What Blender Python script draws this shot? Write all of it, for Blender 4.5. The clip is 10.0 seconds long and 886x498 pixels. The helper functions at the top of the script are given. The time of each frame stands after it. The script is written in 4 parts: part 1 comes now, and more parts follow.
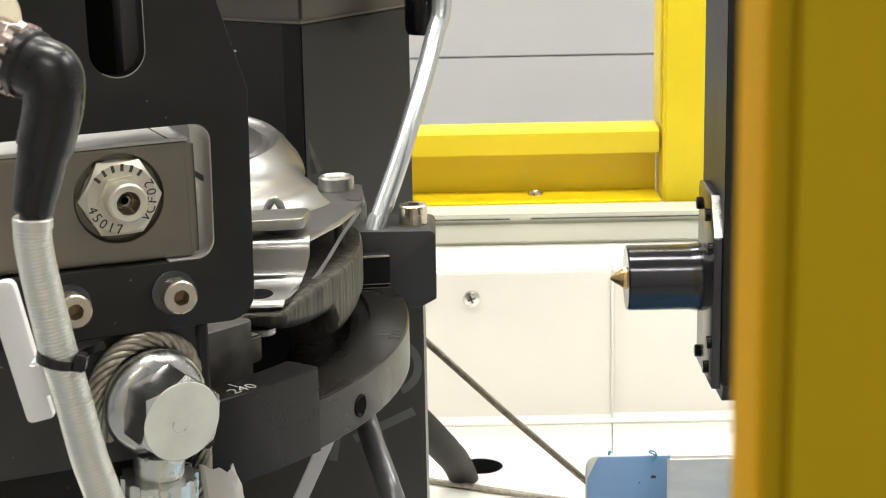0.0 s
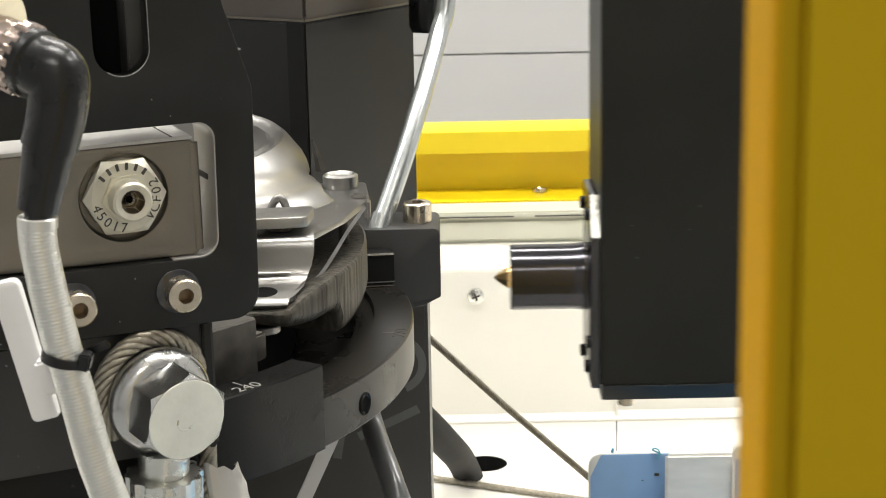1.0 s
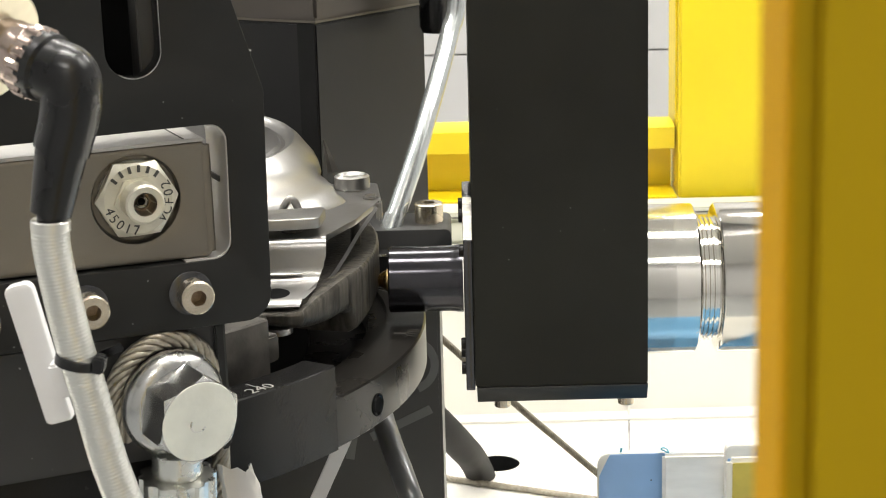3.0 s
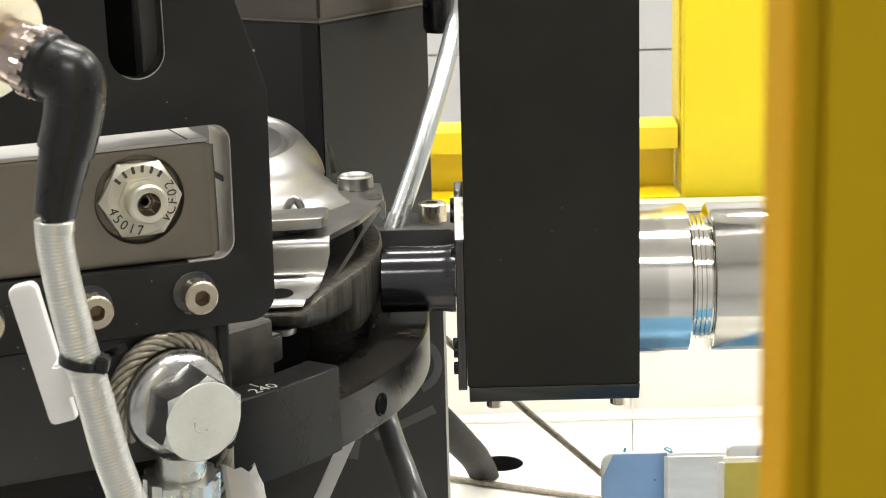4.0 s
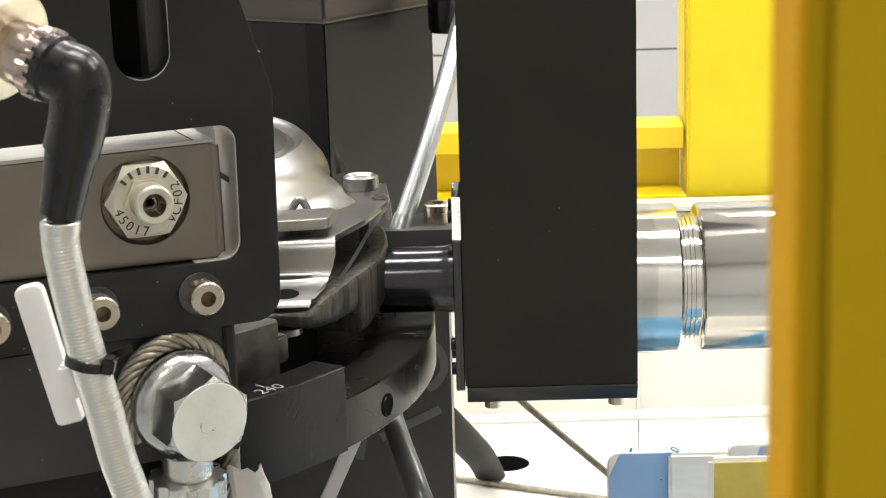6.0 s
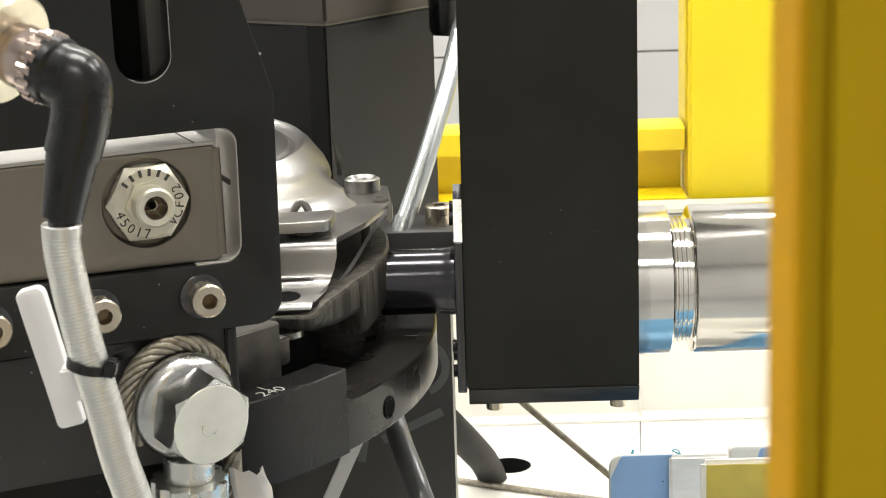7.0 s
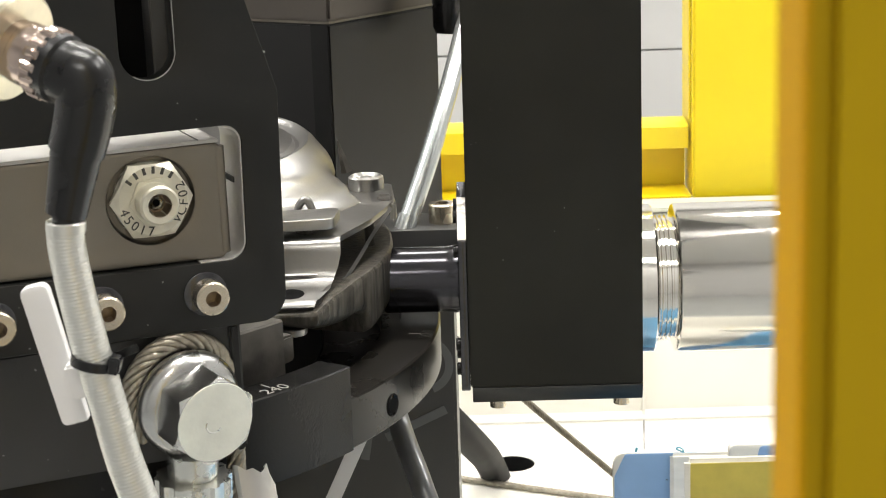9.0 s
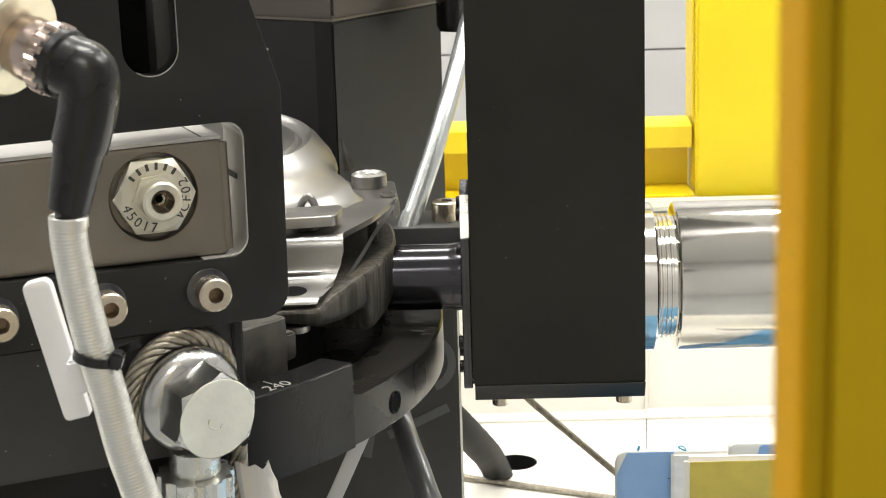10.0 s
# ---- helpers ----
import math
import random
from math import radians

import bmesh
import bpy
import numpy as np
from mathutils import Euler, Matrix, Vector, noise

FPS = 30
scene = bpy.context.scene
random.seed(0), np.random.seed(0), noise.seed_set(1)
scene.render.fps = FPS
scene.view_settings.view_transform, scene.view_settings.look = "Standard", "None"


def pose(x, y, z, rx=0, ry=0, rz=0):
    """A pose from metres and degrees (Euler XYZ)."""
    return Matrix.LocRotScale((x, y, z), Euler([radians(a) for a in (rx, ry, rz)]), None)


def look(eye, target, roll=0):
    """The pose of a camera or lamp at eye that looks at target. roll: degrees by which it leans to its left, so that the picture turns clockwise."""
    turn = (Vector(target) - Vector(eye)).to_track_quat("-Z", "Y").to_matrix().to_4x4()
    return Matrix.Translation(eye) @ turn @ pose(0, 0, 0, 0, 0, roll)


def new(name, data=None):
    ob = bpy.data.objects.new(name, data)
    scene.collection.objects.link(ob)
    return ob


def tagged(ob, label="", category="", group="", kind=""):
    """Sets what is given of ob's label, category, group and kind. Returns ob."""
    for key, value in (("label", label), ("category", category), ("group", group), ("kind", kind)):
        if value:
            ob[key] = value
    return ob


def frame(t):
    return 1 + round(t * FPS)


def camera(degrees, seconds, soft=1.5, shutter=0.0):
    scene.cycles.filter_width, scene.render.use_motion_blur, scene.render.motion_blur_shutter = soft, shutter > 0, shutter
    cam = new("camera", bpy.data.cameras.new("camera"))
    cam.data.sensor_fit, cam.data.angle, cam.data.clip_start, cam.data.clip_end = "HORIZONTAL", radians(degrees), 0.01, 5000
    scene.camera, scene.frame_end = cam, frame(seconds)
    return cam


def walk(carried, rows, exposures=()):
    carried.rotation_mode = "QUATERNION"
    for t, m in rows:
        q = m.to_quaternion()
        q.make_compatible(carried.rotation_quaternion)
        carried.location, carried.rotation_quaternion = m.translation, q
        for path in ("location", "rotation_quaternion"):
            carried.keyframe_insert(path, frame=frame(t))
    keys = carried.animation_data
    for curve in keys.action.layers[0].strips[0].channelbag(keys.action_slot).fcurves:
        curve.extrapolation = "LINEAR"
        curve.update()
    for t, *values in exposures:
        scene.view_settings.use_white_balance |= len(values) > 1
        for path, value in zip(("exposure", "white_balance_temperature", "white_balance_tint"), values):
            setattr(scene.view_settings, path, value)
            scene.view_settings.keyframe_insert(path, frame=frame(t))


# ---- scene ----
# One fixed lens; the camera is held by hand, almost still, and drifts a little.
EYE = (0.0, 0.0, 0.60)
PITCH, ROLL = 13.5, -1.1
CAM_ROWS = [
    # seconds; yaw, pitch and roll in degrees; drift of the eye in millimetres
    (0, 0.000, 0.000, -0.000, 0.00, 0.00, 0.00),
    (0.5, 0.040, 0.034, -0.009, -0.10, 0.09, 0.28),
    (1, 0.134, 0.100, -0.069, -0.21, 0.16, 0.65),
    (1.5, 0.233, 0.139, -0.166, -0.37, 0.17, 0.98),
    (2, 0.334, 0.124, -0.247, -0.53, 0.12, 1.15),
    (2.5, 0.426, 0.107, -0.378, -0.58, 0.08, 1.22),
    (4, 0.611, 0.103, -0.493, -0.74, -0.01, 1.23),
    (4.5, 0.683, 0.106, -0.551, -0.80, 0.07, 1.08),
    (5, 0.718, 0.096, -0.599, -0.85, 0.10, 1.10),
    (5.5, 0.761, 0.119, -0.627, -0.86, 0.07, 1.19),
    (7, 0.843, 0.028, -0.767, -0.73, 0.09, 1.34),
    (7.5, 0.870, 0.031, -0.774, -0.76, 0.06, 1.24),
    (8, 0.910, 0.047, -0.680, -0.86, 0.00, 1.16),
    (8.5, 0.929, 0.047, -0.695, -0.94, -0.05, 1.10),
    (9, 0.956, 0.059, -0.780, -0.93, -0.12, 0.80),
    (9.5, 1.017, 0.062, -0.762, -0.85, -0.20, 0.24),
    (10, 1.064, 0.076, -0.627, -0.73, -0.29, -0.20),
]


def cam_pose(t, yaw, pit, rol, dx, dy, dz):
    turn = (Matrix.Rotation(radians(yaw), 4, "Z") @ Matrix.Rotation(radians(90 - PITCH - pit), 4, "X")
            @ Matrix.Rotation(radians(ROLL + rol), 4, "Z"))
    return Matrix.Translation((EYE[0] + dx / 1000, EYE[1] + dy / 1000, EYE[2] + dz / 1000)) @ turn


cam = camera(28, 10.0, soft=1.0, shutter=0.5)
cam.data.dof.use_dof = True
cam.data.dof.focus_distance = 0.95
cam.data.dof.aperture_fstop = 48.0
walk(cam, [(r[0], cam_pose(*r)) for r in CAM_ROWS],
     exposures=[(0, -0.08), (0.7, -0.08), (1.8, 0.12), (10, 0.12)])

# ---------------------------------------------------------------- light
world = bpy.data.worlds.new("hall_air")
scene.world = world
world.use_nodes = True
world.node_tree.nodes["Background"].inputs[0].default_value = (0.9, 0.95, 1.0, 1)
world.node_tree.nodes["Background"].inputs[1].default_value = 0.05


def area(name, x, y, z, sx, sy, power, target, color=(1.0, 0.97, 0.92)):
    d = bpy.data.lights.new(name, "AREA")
    d.shape, d.size, d.size_y, d.energy, d.color = "RECTANGLE", sx, sy, power, color
    ob = new(name, d)
    ob.matrix_world = look((x, y, z), target)
    return ob


LAMPS = [(0.3, -1.7), (-1.7, 0.75), (0.3, 0.75), (2.3, 0.75), (-1.7, 2.5), (0.3, 2.5), (2.3, 2.5)]
for lx, ly in LAMPS:
    area("hall_light", lx, ly, 2.72, 1.2, 0.3, 34 if ly > 0 else 24, (lx, ly, 0))

# ---------------------------------------------------------------- materials


def mat(name, col, rough=0.5, metal=0.0, var=0.12, scale=40.0, bump=0.05, bscale=300.0, rvar=0.1,
        coat=0.0, stretch=None, spec=0.5, dust=0.0, turned=0.0):
    m = bpy.data.materials.new(name)
    m.use_nodes = True
    nt = m.node_tree
    b = nt.nodes["Principled BSDF"]
    b.inputs["Metallic"].default_value = metal
    b.inputs["Coat Weight"].default_value = coat
    b.inputs["Specular IOR Level"].default_value = spec
    tc = nt.nodes.new("ShaderNodeTexCoord")
    mp = nt.nodes.new("ShaderNodeMapping")
    nt.links.new(tc.outputs["Object"], mp.inputs[0])
    if stretch:
        mp.inputs["Scale"].default_value = stretch
    n1 = nt.nodes.new("ShaderNodeTexNoise")
    n1.inputs["Scale"].default_value = scale
    n1.inputs["Detail"].default_value = 6
    n2 = nt.nodes.new("ShaderNodeTexNoise")
    n2.inputs["Scale"].default_value = bscale
    n2.inputs["Detail"].default_value = 3
    for n in (n1, n2):
        nt.links.new(mp.outputs[0], n.inputs["Vector"])
    r = nt.nodes.new("ShaderNodeValToRGB")
    r.color_ramp.elements[0].position, r.color_ramp.elements[1].position = 0.3, 0.7
    r.color_ramp.elements[0].color = (*[c * (1 - var) for c in col], 1)
    r.color_ramp.elements[1].color = (*[min(1, c * (1 + var)) for c in col], 1)
    nt.links.new(n1.outputs["Fac"], r.inputs[0])
    if dust:
        # fine pale specks of settled dust
        n3 = nt.nodes.new("ShaderNodeTexNoise")
        n3.inputs["Scale"].default_value = 380
        n3.inputs["Detail"].default_value = 0
        nt.links.new(tc.outputs["Object"], n3.inputs["Vector"])
        cut = nt.nodes.new("ShaderNodeMapRange")
        cut.inputs["From Min"].default_value, cut.inputs["From Max"].default_value = 0.845, 0.89
        nt.links.new(n3.outputs["Fac"], cut.inputs["Value"])
        mx = nt.nodes.new("ShaderNodeMix")
        mx.data_type = "RGBA"
        mx.inputs["B"].default_value = (dust, dust, dust, 1)
        nt.links.new(cut.outputs[0], mx.inputs["Factor"])
        nt.links.new(r.outputs[0], mx.inputs["A"])
        nt.links.new(mx.outputs["Result"], b.inputs["Base Color"])
    else:
        nt.links.new(r.outputs[0], b.inputs["Base Color"])
    mr = nt.nodes.new("ShaderNodeMapRange")
    mr.inputs["To Min"].default_value = max(0.02, rough - rvar)
    mr.inputs["To Max"].default_value = min(1, rough + rvar)
    nt.links.new(n1.outputs["Fac"], mr.inputs["Value"])
    nt.links.new(mr.outputs[0], b.inputs["Roughness"])
    if bump:
        bp = nt.nodes.new("ShaderNodeBump")
        bp.inputs["Strength"].default_value = bump
        bp.inputs["Distance"].default_value = 0.002
        if turned:
            wv = nt.nodes.new("ShaderNodeTexWave")
            wv.wave_type, wv.rings_direction = "RINGS", "Z"
            wv.inputs["Scale"].default_value = turned
            wv.inputs["Distortion"].default_value = 0.0
            nt.links.new(tc.outputs["Object"], wv.inputs["Vector"])
            nt.links.new(wv.outputs["Fac"], bp.inputs["Height"])
        else:
            nt.links.new(n2.outputs["Fac"], bp.inputs["Height"])
        nt.links.new(bp.outputs[0], b.inputs["Normal"])
    return m


M_ANOD = mat("black_anodised", (0.0145, 0.0144, 0.0132), 0.4, 0.0, 0.15, 25, 0.03, 900, 0.06, dust=0.22, spec=0.3)
M_SATIN = mat("satin_black_block", (0.028, 0.028, 0.027), 0.48, 0.0, 0.2, 14, 0.03, 900, 0.06, dust=0.22)
M_HOUS = mat("black_hard_anodised", (0.0135, 0.0136, 0.0102), 0.4, 0.0, 0.3, 12, 0.04, 900, 0.08, dust=0.2, spec=0.3)
M_BLACK = mat("black_oxide_steel", (0.010, 0.0098, 0.0095), 0.24, 0.1, 0.2, 18, 0.04, 700, 0.08, spec=0.22)
M_TURNED = mat("turned_black_steel", (0.0160, 0.0145, 0.0124), 0.28, 0.05, 0.22, 30, 0.010, 700, 0.04, spec=0.28, turned=170.0)
M_COL = mat("black_gloss_paint", (0.014, 0.014, 0.014), 0.34, 0.0, 0.12, 12, 0.02, 500, 0.08, spec=0.27)
M_CAST = mat("machined_cast_iron", (0.085, 0.078, 0.066), 0.48, 0.5, 0.65, 240, 0.4, 420, 0.12, stretch=(1, 1, 0.05))
M_STAMP = mat("stamped_steel", (0.32, 0.314, 0.302), 0.30, 0.9, 0.09, 35, 0.05, 400, 0.05)
M_ZINC = mat("zinc_plated_steel", (0.72, 0.72, 0.68), 0.27, 0.92, 0.06, 60, 0.04, 600, 0.08)
M_PLUG = mat("dull_plated_steel", (0.66, 0.63, 0.52), 0.4, 0.6, 0.16, 70, 0.05, 500, 0.08)
M_EYE = mat("polished_zinc_steel", (0.56, 0.56, 0.55), 0.26, 1.0, 0.12, 40, 0.03, 500, 0.05)
M_CAP = mat("matt_zinc_face", (0.80, 0.81, 0.73), 0.5, 0.15, 0.1, 45, 0.05, 500, 0.08)
M_CHROME = mat("ground_steel", (0.78, 0.755, 0.7), 0.1, 1.0, 0.05, 30, 0.02, 800, 0.04)
M_NICKEL = mat("nickel_screw_steel", (0.66, 0.58, 0.46), 0.26, 0.95, 0.12, 80, 0.03, 800, 0.08)
M_REST = mat("worn_brown_steel", (0.06, 0.055, 0.048), 0.5, 0.4, 0.5, 60, 0.1, 300, 0.1)
M_SOCK = mat("shaded_socket_steel", (0.3, 0.24, 0.17), 0.35, 0.9, 0.3, 300, 0.1, 900, 0.1)
M_FOOT = mat("black_foot_paint", (0.055, 0.0535, 0.05), 0.4, 0.0, 0.15, 14, 0.03, 500, 0.08)
M_FINGER = mat("ground_grey_steel", (0.33, 0.325, 0.31), 0.34, 0.9, 0.14, 50, 0.06, 600, 0.08)
M_FLANGE = mat("dark_polished_flange", (0.09, 0.09, 0.095), 0.22, 0.9, 0.1, 30, 0.03, 600, 0.05)
M_RIM = mat("bright_milled_rim", (0.54, 0.525, 0.5), 0.36, 0.55, 0.05, 40, 0.03, 500, 0.06)
M_BROWN = mat("bronze_grey_steel", (0.205, 0.184, 0.15), 0.42, 0.75, 0.12, 14, 0.05, 500, 0.08)
M_CREAM = mat("cream_enamel", (0.82, 0.80, 0.73), 0.45, 0.0, 0.03, 6, 0.03, 350, 0.08)
M_YELLOW = mat("yellow_enamel", (0.79, 0.615, 0.008), 0.38, 0.0, 0.05, 7, 0.04, 400, 0.08)
# the yellow enamel again, darkened for the shade on the near post
M_YELLOW_SHADE = mat("shaded_yellow_enamel", (0.47, 0.308, 0.002), 0.5, 0.0, 0.04, 7, 0.03, 400, 0.08, spec=0.15)
M_WALL = mat("grey_panel_paint", (0.52, 0.52, 0.52), 0.5, 0.0, 0.03, 3, 0.02, 120, 0.08)
M_FLOOR = mat("grey_floor_coat", (0.34, 0.35, 0.35), 0.35, 0.0, 0.1, 4, 0.03, 80, 0.1)
M_CEIL = mat("white_ceiling", (0.78, 0.78, 0.77), 0.7, 0.0, 0.03, 3, 0.02, 60, 0.08)
M_RUBBER = mat("black_rubber", (0.0062, 0.0062, 0.0068), 0.27, 0.0, 0.15, 50, 0.03, 500, 0.06)
M_ROPE = mat("steel_wire_rope", (0.34, 0.31, 0.255), 0.4, 0.85, 0.3, 250, 0.1, 900, 0.1)
M_LAY = mat("dull_wire_rope", (0.20, 0.18, 0.14), 0.45, 0.7, 0.3, 250, 0.1, 900, 0.1)
M_HOSE = mat("galvanised_tube", (0.6, 0.63, 0.63), 0.26, 0.8, 0.05, 12, 0.0, 500, 0.04)
M_NUT = mat("bright_nickel", (0.55, 0.45, 0.4), 0.16, 1.0, 0.12, 90, 0.04, 700, 0.05)
M_BRASSY = mat("pale_brass", (0.7, 0.645, 0.5), 0.3, 0.75, 0.15, 60, 0.06, 500, 0.08)
M_CONDUIT = mat("ribbed_conduit_steel", (0.72, 0.72, 0.68), 0.34, 0.85, 0.04, 20, 0.0, 500, 0.04)
M_CABLE = mat("black_cable_sheath", (0.012, 0.012, 0.012), 0.6, 0.0, 0.15, 50, 0.03, 500, 0.06, spec=0.15)
M_NOSE = mat("blued_spindle_steel", (0.06, 0.059, 0.066), 0.17, 0.88, 0.15, 30, 0.02, 500, 0.05)
M_CAPB = mat("bronze_column_cap", (0.11, 0.097, 0.086), 0.38, 0.7, 0.14, 10, 0.04, 400, 0.08)
M_HOSE2 = mat("grey_rubber_hose", (0.22, 0.225, 0.23), 0.3, 0.4, 0.1, 40, 0.03, 500, 0.06)
M_WHITE = mat("white_plastic", (0.82, 0.81, 0.8), 0.4, 0.0, 0.04, 20, 0.03, 300, 0.08)
M_BLUE = mat("pale_blue_film", (0.27, 0.44, 0.70), 0.4, 0.0, 0.08, 25, 0.04, 300, 0.08)
M_BRASS = mat("gilded_carbide", (0.62, 0.43, 0.2), 0.28, 1.0, 0.15, 200, 0.05, 900, 0.08)
M_ENGR = mat("engraved_white", (0.28, 0.27, 0.25), 0.7, 0.0, 0.05, 200, 0.0, 300, 0.05)
# near-black that stands in for the shade inside holes and slots
M_VOID = mat("painted_hole_shade", (0.004, 0.004, 0.004), 0.9, 0.0, 0.1, 200, 0.0, 300, 0.05, spec=0.1)
M_DARK = mat("dark_engraving", (0.05, 0.048, 0.042), 0.7, 0.0, 0.1, 200, 0.0, 300, 0.05)
M_GREYPAINT = mat("grey_stencil_paint", (0.15, 0.15, 0.145), 0.6, 0.0, 0.1, 60, 0.0, 300, 0.05)
M_DUCT = mat("grey_green_duct", (0.56, 0.565, 0.475), 0.5, 0.0, 0.04, 9, 0.03, 300, 0.08)
# orange glow on the near post's edge, put into the colour
M_LIP = mat("orange_edge_light", (0.60, 0.32, 0.003), 0.55, 0.0, 0.06, 9, 0.03, 400, 0.08, spec=0.12)
# carriage front colour, with the yellow post's reflection partly mixed in
M_OLIVE = mat("olive_with_yellow_reflection", (0.56, 0.45, 0.085), 0.4, 0.0, 0.12, 60, 0.05, 300, 0.08)
# darkened copy of the engraving white, for the dim light on the 270
M_ENGR_SHADE = mat("shaded_engraving", (0.08, 0.077, 0.07), 0.6, 0.0, 0.1, 200, 0.0, 300, 0.05)
M_SMEAR = mat("smeared_white_enamel", (0.90, 0.88, 0.83), 0.4, 0.0, 0.08, 45, 0.05, 300, 0.1, stretch=(0.6, 1, 2.2))
M_TUFT = mat("thin_blue_film", (0.12, 0.40, 0.52), 0.35, 0.0, 0.1, 200, 0.0, 300, 0.05)
# colour of the unseen slab that tints the quill's reflection
M_DEEP = mat("blue_reflection_slab", (0.09, 0.27, 0.47), 0.4, 0.0, 0.08, 25, 0.04, 300, 0.08)
M_LAMP = bpy.data.materials.new("lamp_diffuser")
M_LAMP.use_nodes = True
M_LAMP.node_tree.nodes["Principled BSDF"].inputs["Emission Color"].default_value = (1, 0.97, 0.93, 1)
M_LAMP.node_tree.nodes["Principled BSDF"].inputs["Emission Strength"].default_value = 9.0

# ---------------------------------------------------------------- mesh tools


def mesh_of(name, bm, material, smooth=35):
    bmesh.ops.recalc_face_normals(bm, faces=bm.faces)
    me = bpy.data.meshes.new(name)
    bm.to_mesh(me)
    bm.free()
    me.materials.append(material)
    if smooth:
        me.shade_smooth()
        me.set_sharp_from_angle(angle=radians(smooth))
    return me


def part(name, bm, material, parent, label="", smooth=35, m=None):
    me = bm if isinstance(bm, bpy.types.Mesh) else mesh_of(name, bm, material, smooth)
    ob = new(name, me)
    ob.parent = parent
    if m is not None:
        ob.matrix_local = m
    if label:
        tagged(ob, label=label)
    return ob


def thing(name, label, category, m=None, group="", kind=""):
    ob = new(name)
    ob.empty_display_size = 0.02
    if m is not None:
        ob.matrix_world = m
    return tagged(ob, label, category, group, kind)


def solid(name, bm, material, label, category, kind="", m=None, smooth=35, group=""):
    ob = new(name, mesh_of(name, bm, material, smooth))
    if m is not None:
        ob.matrix_world = m
    return tagged(ob, label, category, group, kind)


def bevelled(bm, width, seg=2, angle=30):
    if width > 0:
        es = [e for e in bm.edges if len(e.link_faces) == 2 and e.calc_face_angle(0) > radians(angle)]
        bmesh.ops.bevel(bm, geom=es, offset=width, segments=seg, affect="EDGES", clamp_overlap=True)
    return bm


def add(bm, other):
    """Joins the bmesh other into bm."""
    me = bpy.data.meshes.new("tmp")
    other.to_mesh(me)
    other.free()
    bm.from_mesh(me)
    bpy.data.meshes.remove(me)
    return bm


def box(x0, x1, y0, y1, z0, z1, bevel=0.001, seg=2):
    bm = bmesh.new()
    bmesh.ops.create_cube(bm, size=1)
    for v in bm.verts:
        v.co = Vector(((x0 + x1) / 2 + v.co.x * (x1 - x0), (y0 + y1) / 2 + v.co.y * (y1 - y0),
                       (z0 + z1) / 2 + v.co.z * (z1 - z0)))
    return bevelled(bm, bevel, seg)


def lathe(profile, seg=48, a0=0.0, a1=360.0, closed=False):
    """Turns a profile of (radius, height) about z. closed: the profile is a loop."""
    bm = bmesh.new()
    full = abs(a1 - a0) >= 359.9
    n = seg if full else seg + 1
    rings = []
    for i in range(n):
        a = radians(a0 + (a1 - a0) * i / seg)
        rings.append([bm.verts.new((r * math.cos(a), r * math.sin(a), z)) for r, z in profile])
    k = len(profile)
    for i in range(seg):
        p, q = rings[i], rings[(i + 1) % n]
        for j in range(k if closed else k - 1):
            j2 = (j + 1) % k
            if (p[j].co - q[j].co).length + (p[j2].co - q[j2].co).length > 1e-7:
                try:
                    bm.faces.new((p[j], q[j], q[j2], p[j2]))
                except ValueError:
                    pass
    if closed and not full:
        bm.faces.new(rings[0])
        bm.faces.new(rings[-1][::-1])
    bmesh.ops.remove_doubles(bm, verts=bm.verts, dist=1e-6)
    return bm


def cyl(r, z0, z1, seg=40, bevel=0.0005):
    c = min(bevel, r * 0.4, (z1 - z0) * 0.4)
    return lathe([(0, z0), (r - c, z0), (r, z0 + c), (r, z1 - c), (r - c, z1), (0, z1)], seg)


def prism(r, z0, z1, sides=6, bevel=0.0006, turn=0.0):
    bm = bmesh.new()
    lo, hi = [], []
    for i in range(sides):
        a = 2 * math.pi * i / sides + radians(turn)
        lo.append(bm.verts.new((r * math.cos(a), r * math.sin(a), z0)))
        hi.append(bm.verts.new((r * math.cos(a), r * math.sin(a), z1)))
    bm.faces.new(lo[::-1]), bm.faces.new(hi)
    for i in range(sides):
        j = (i + 1) % sides
        bm.faces.new((lo[i], lo[j], hi[j], hi[i]))
    return bevelled(bm, bevel)


def hex_head(big, h, flat, turn=0.0, n=72):
    """A hexagon head along z whose corners are turned down to a round face."""
    bm = bmesh.new()
    low, mid, top = [], [], []
    for i in range(n):
        a = 2 * math.pi * i / n
        k = (a + math.pi / 6) % (math.pi / 3) - math.pi / 6
        r = big * math.cos(math.pi / 6) / math.cos(math.pi / 6 - abs(k))
        ca, sa = math.cos(a + radians(turn)), math.sin(a + radians(turn))
        low.append(bm.verts.new((r * ca, r * sa, 0)))
        mid.append(bm.verts.new((r * ca, r * sa, h - max(0.0002, 0.75 * (r - flat)))))
        top.append(bm.verts.new((min(flat, r) * ca, min(flat, r) * sa, h)))
    for p, q in ((low, mid), (mid, top)):
        for i in range(n):
            j = (i + 1) % n
            bm.faces.new((p[i], p[j], q[j], q[i]))
    bm.faces.new(low[::-1]), bm.faces.new(top)
    return bm


def moved(bm, m):
    bm.transform(m)
    return bm


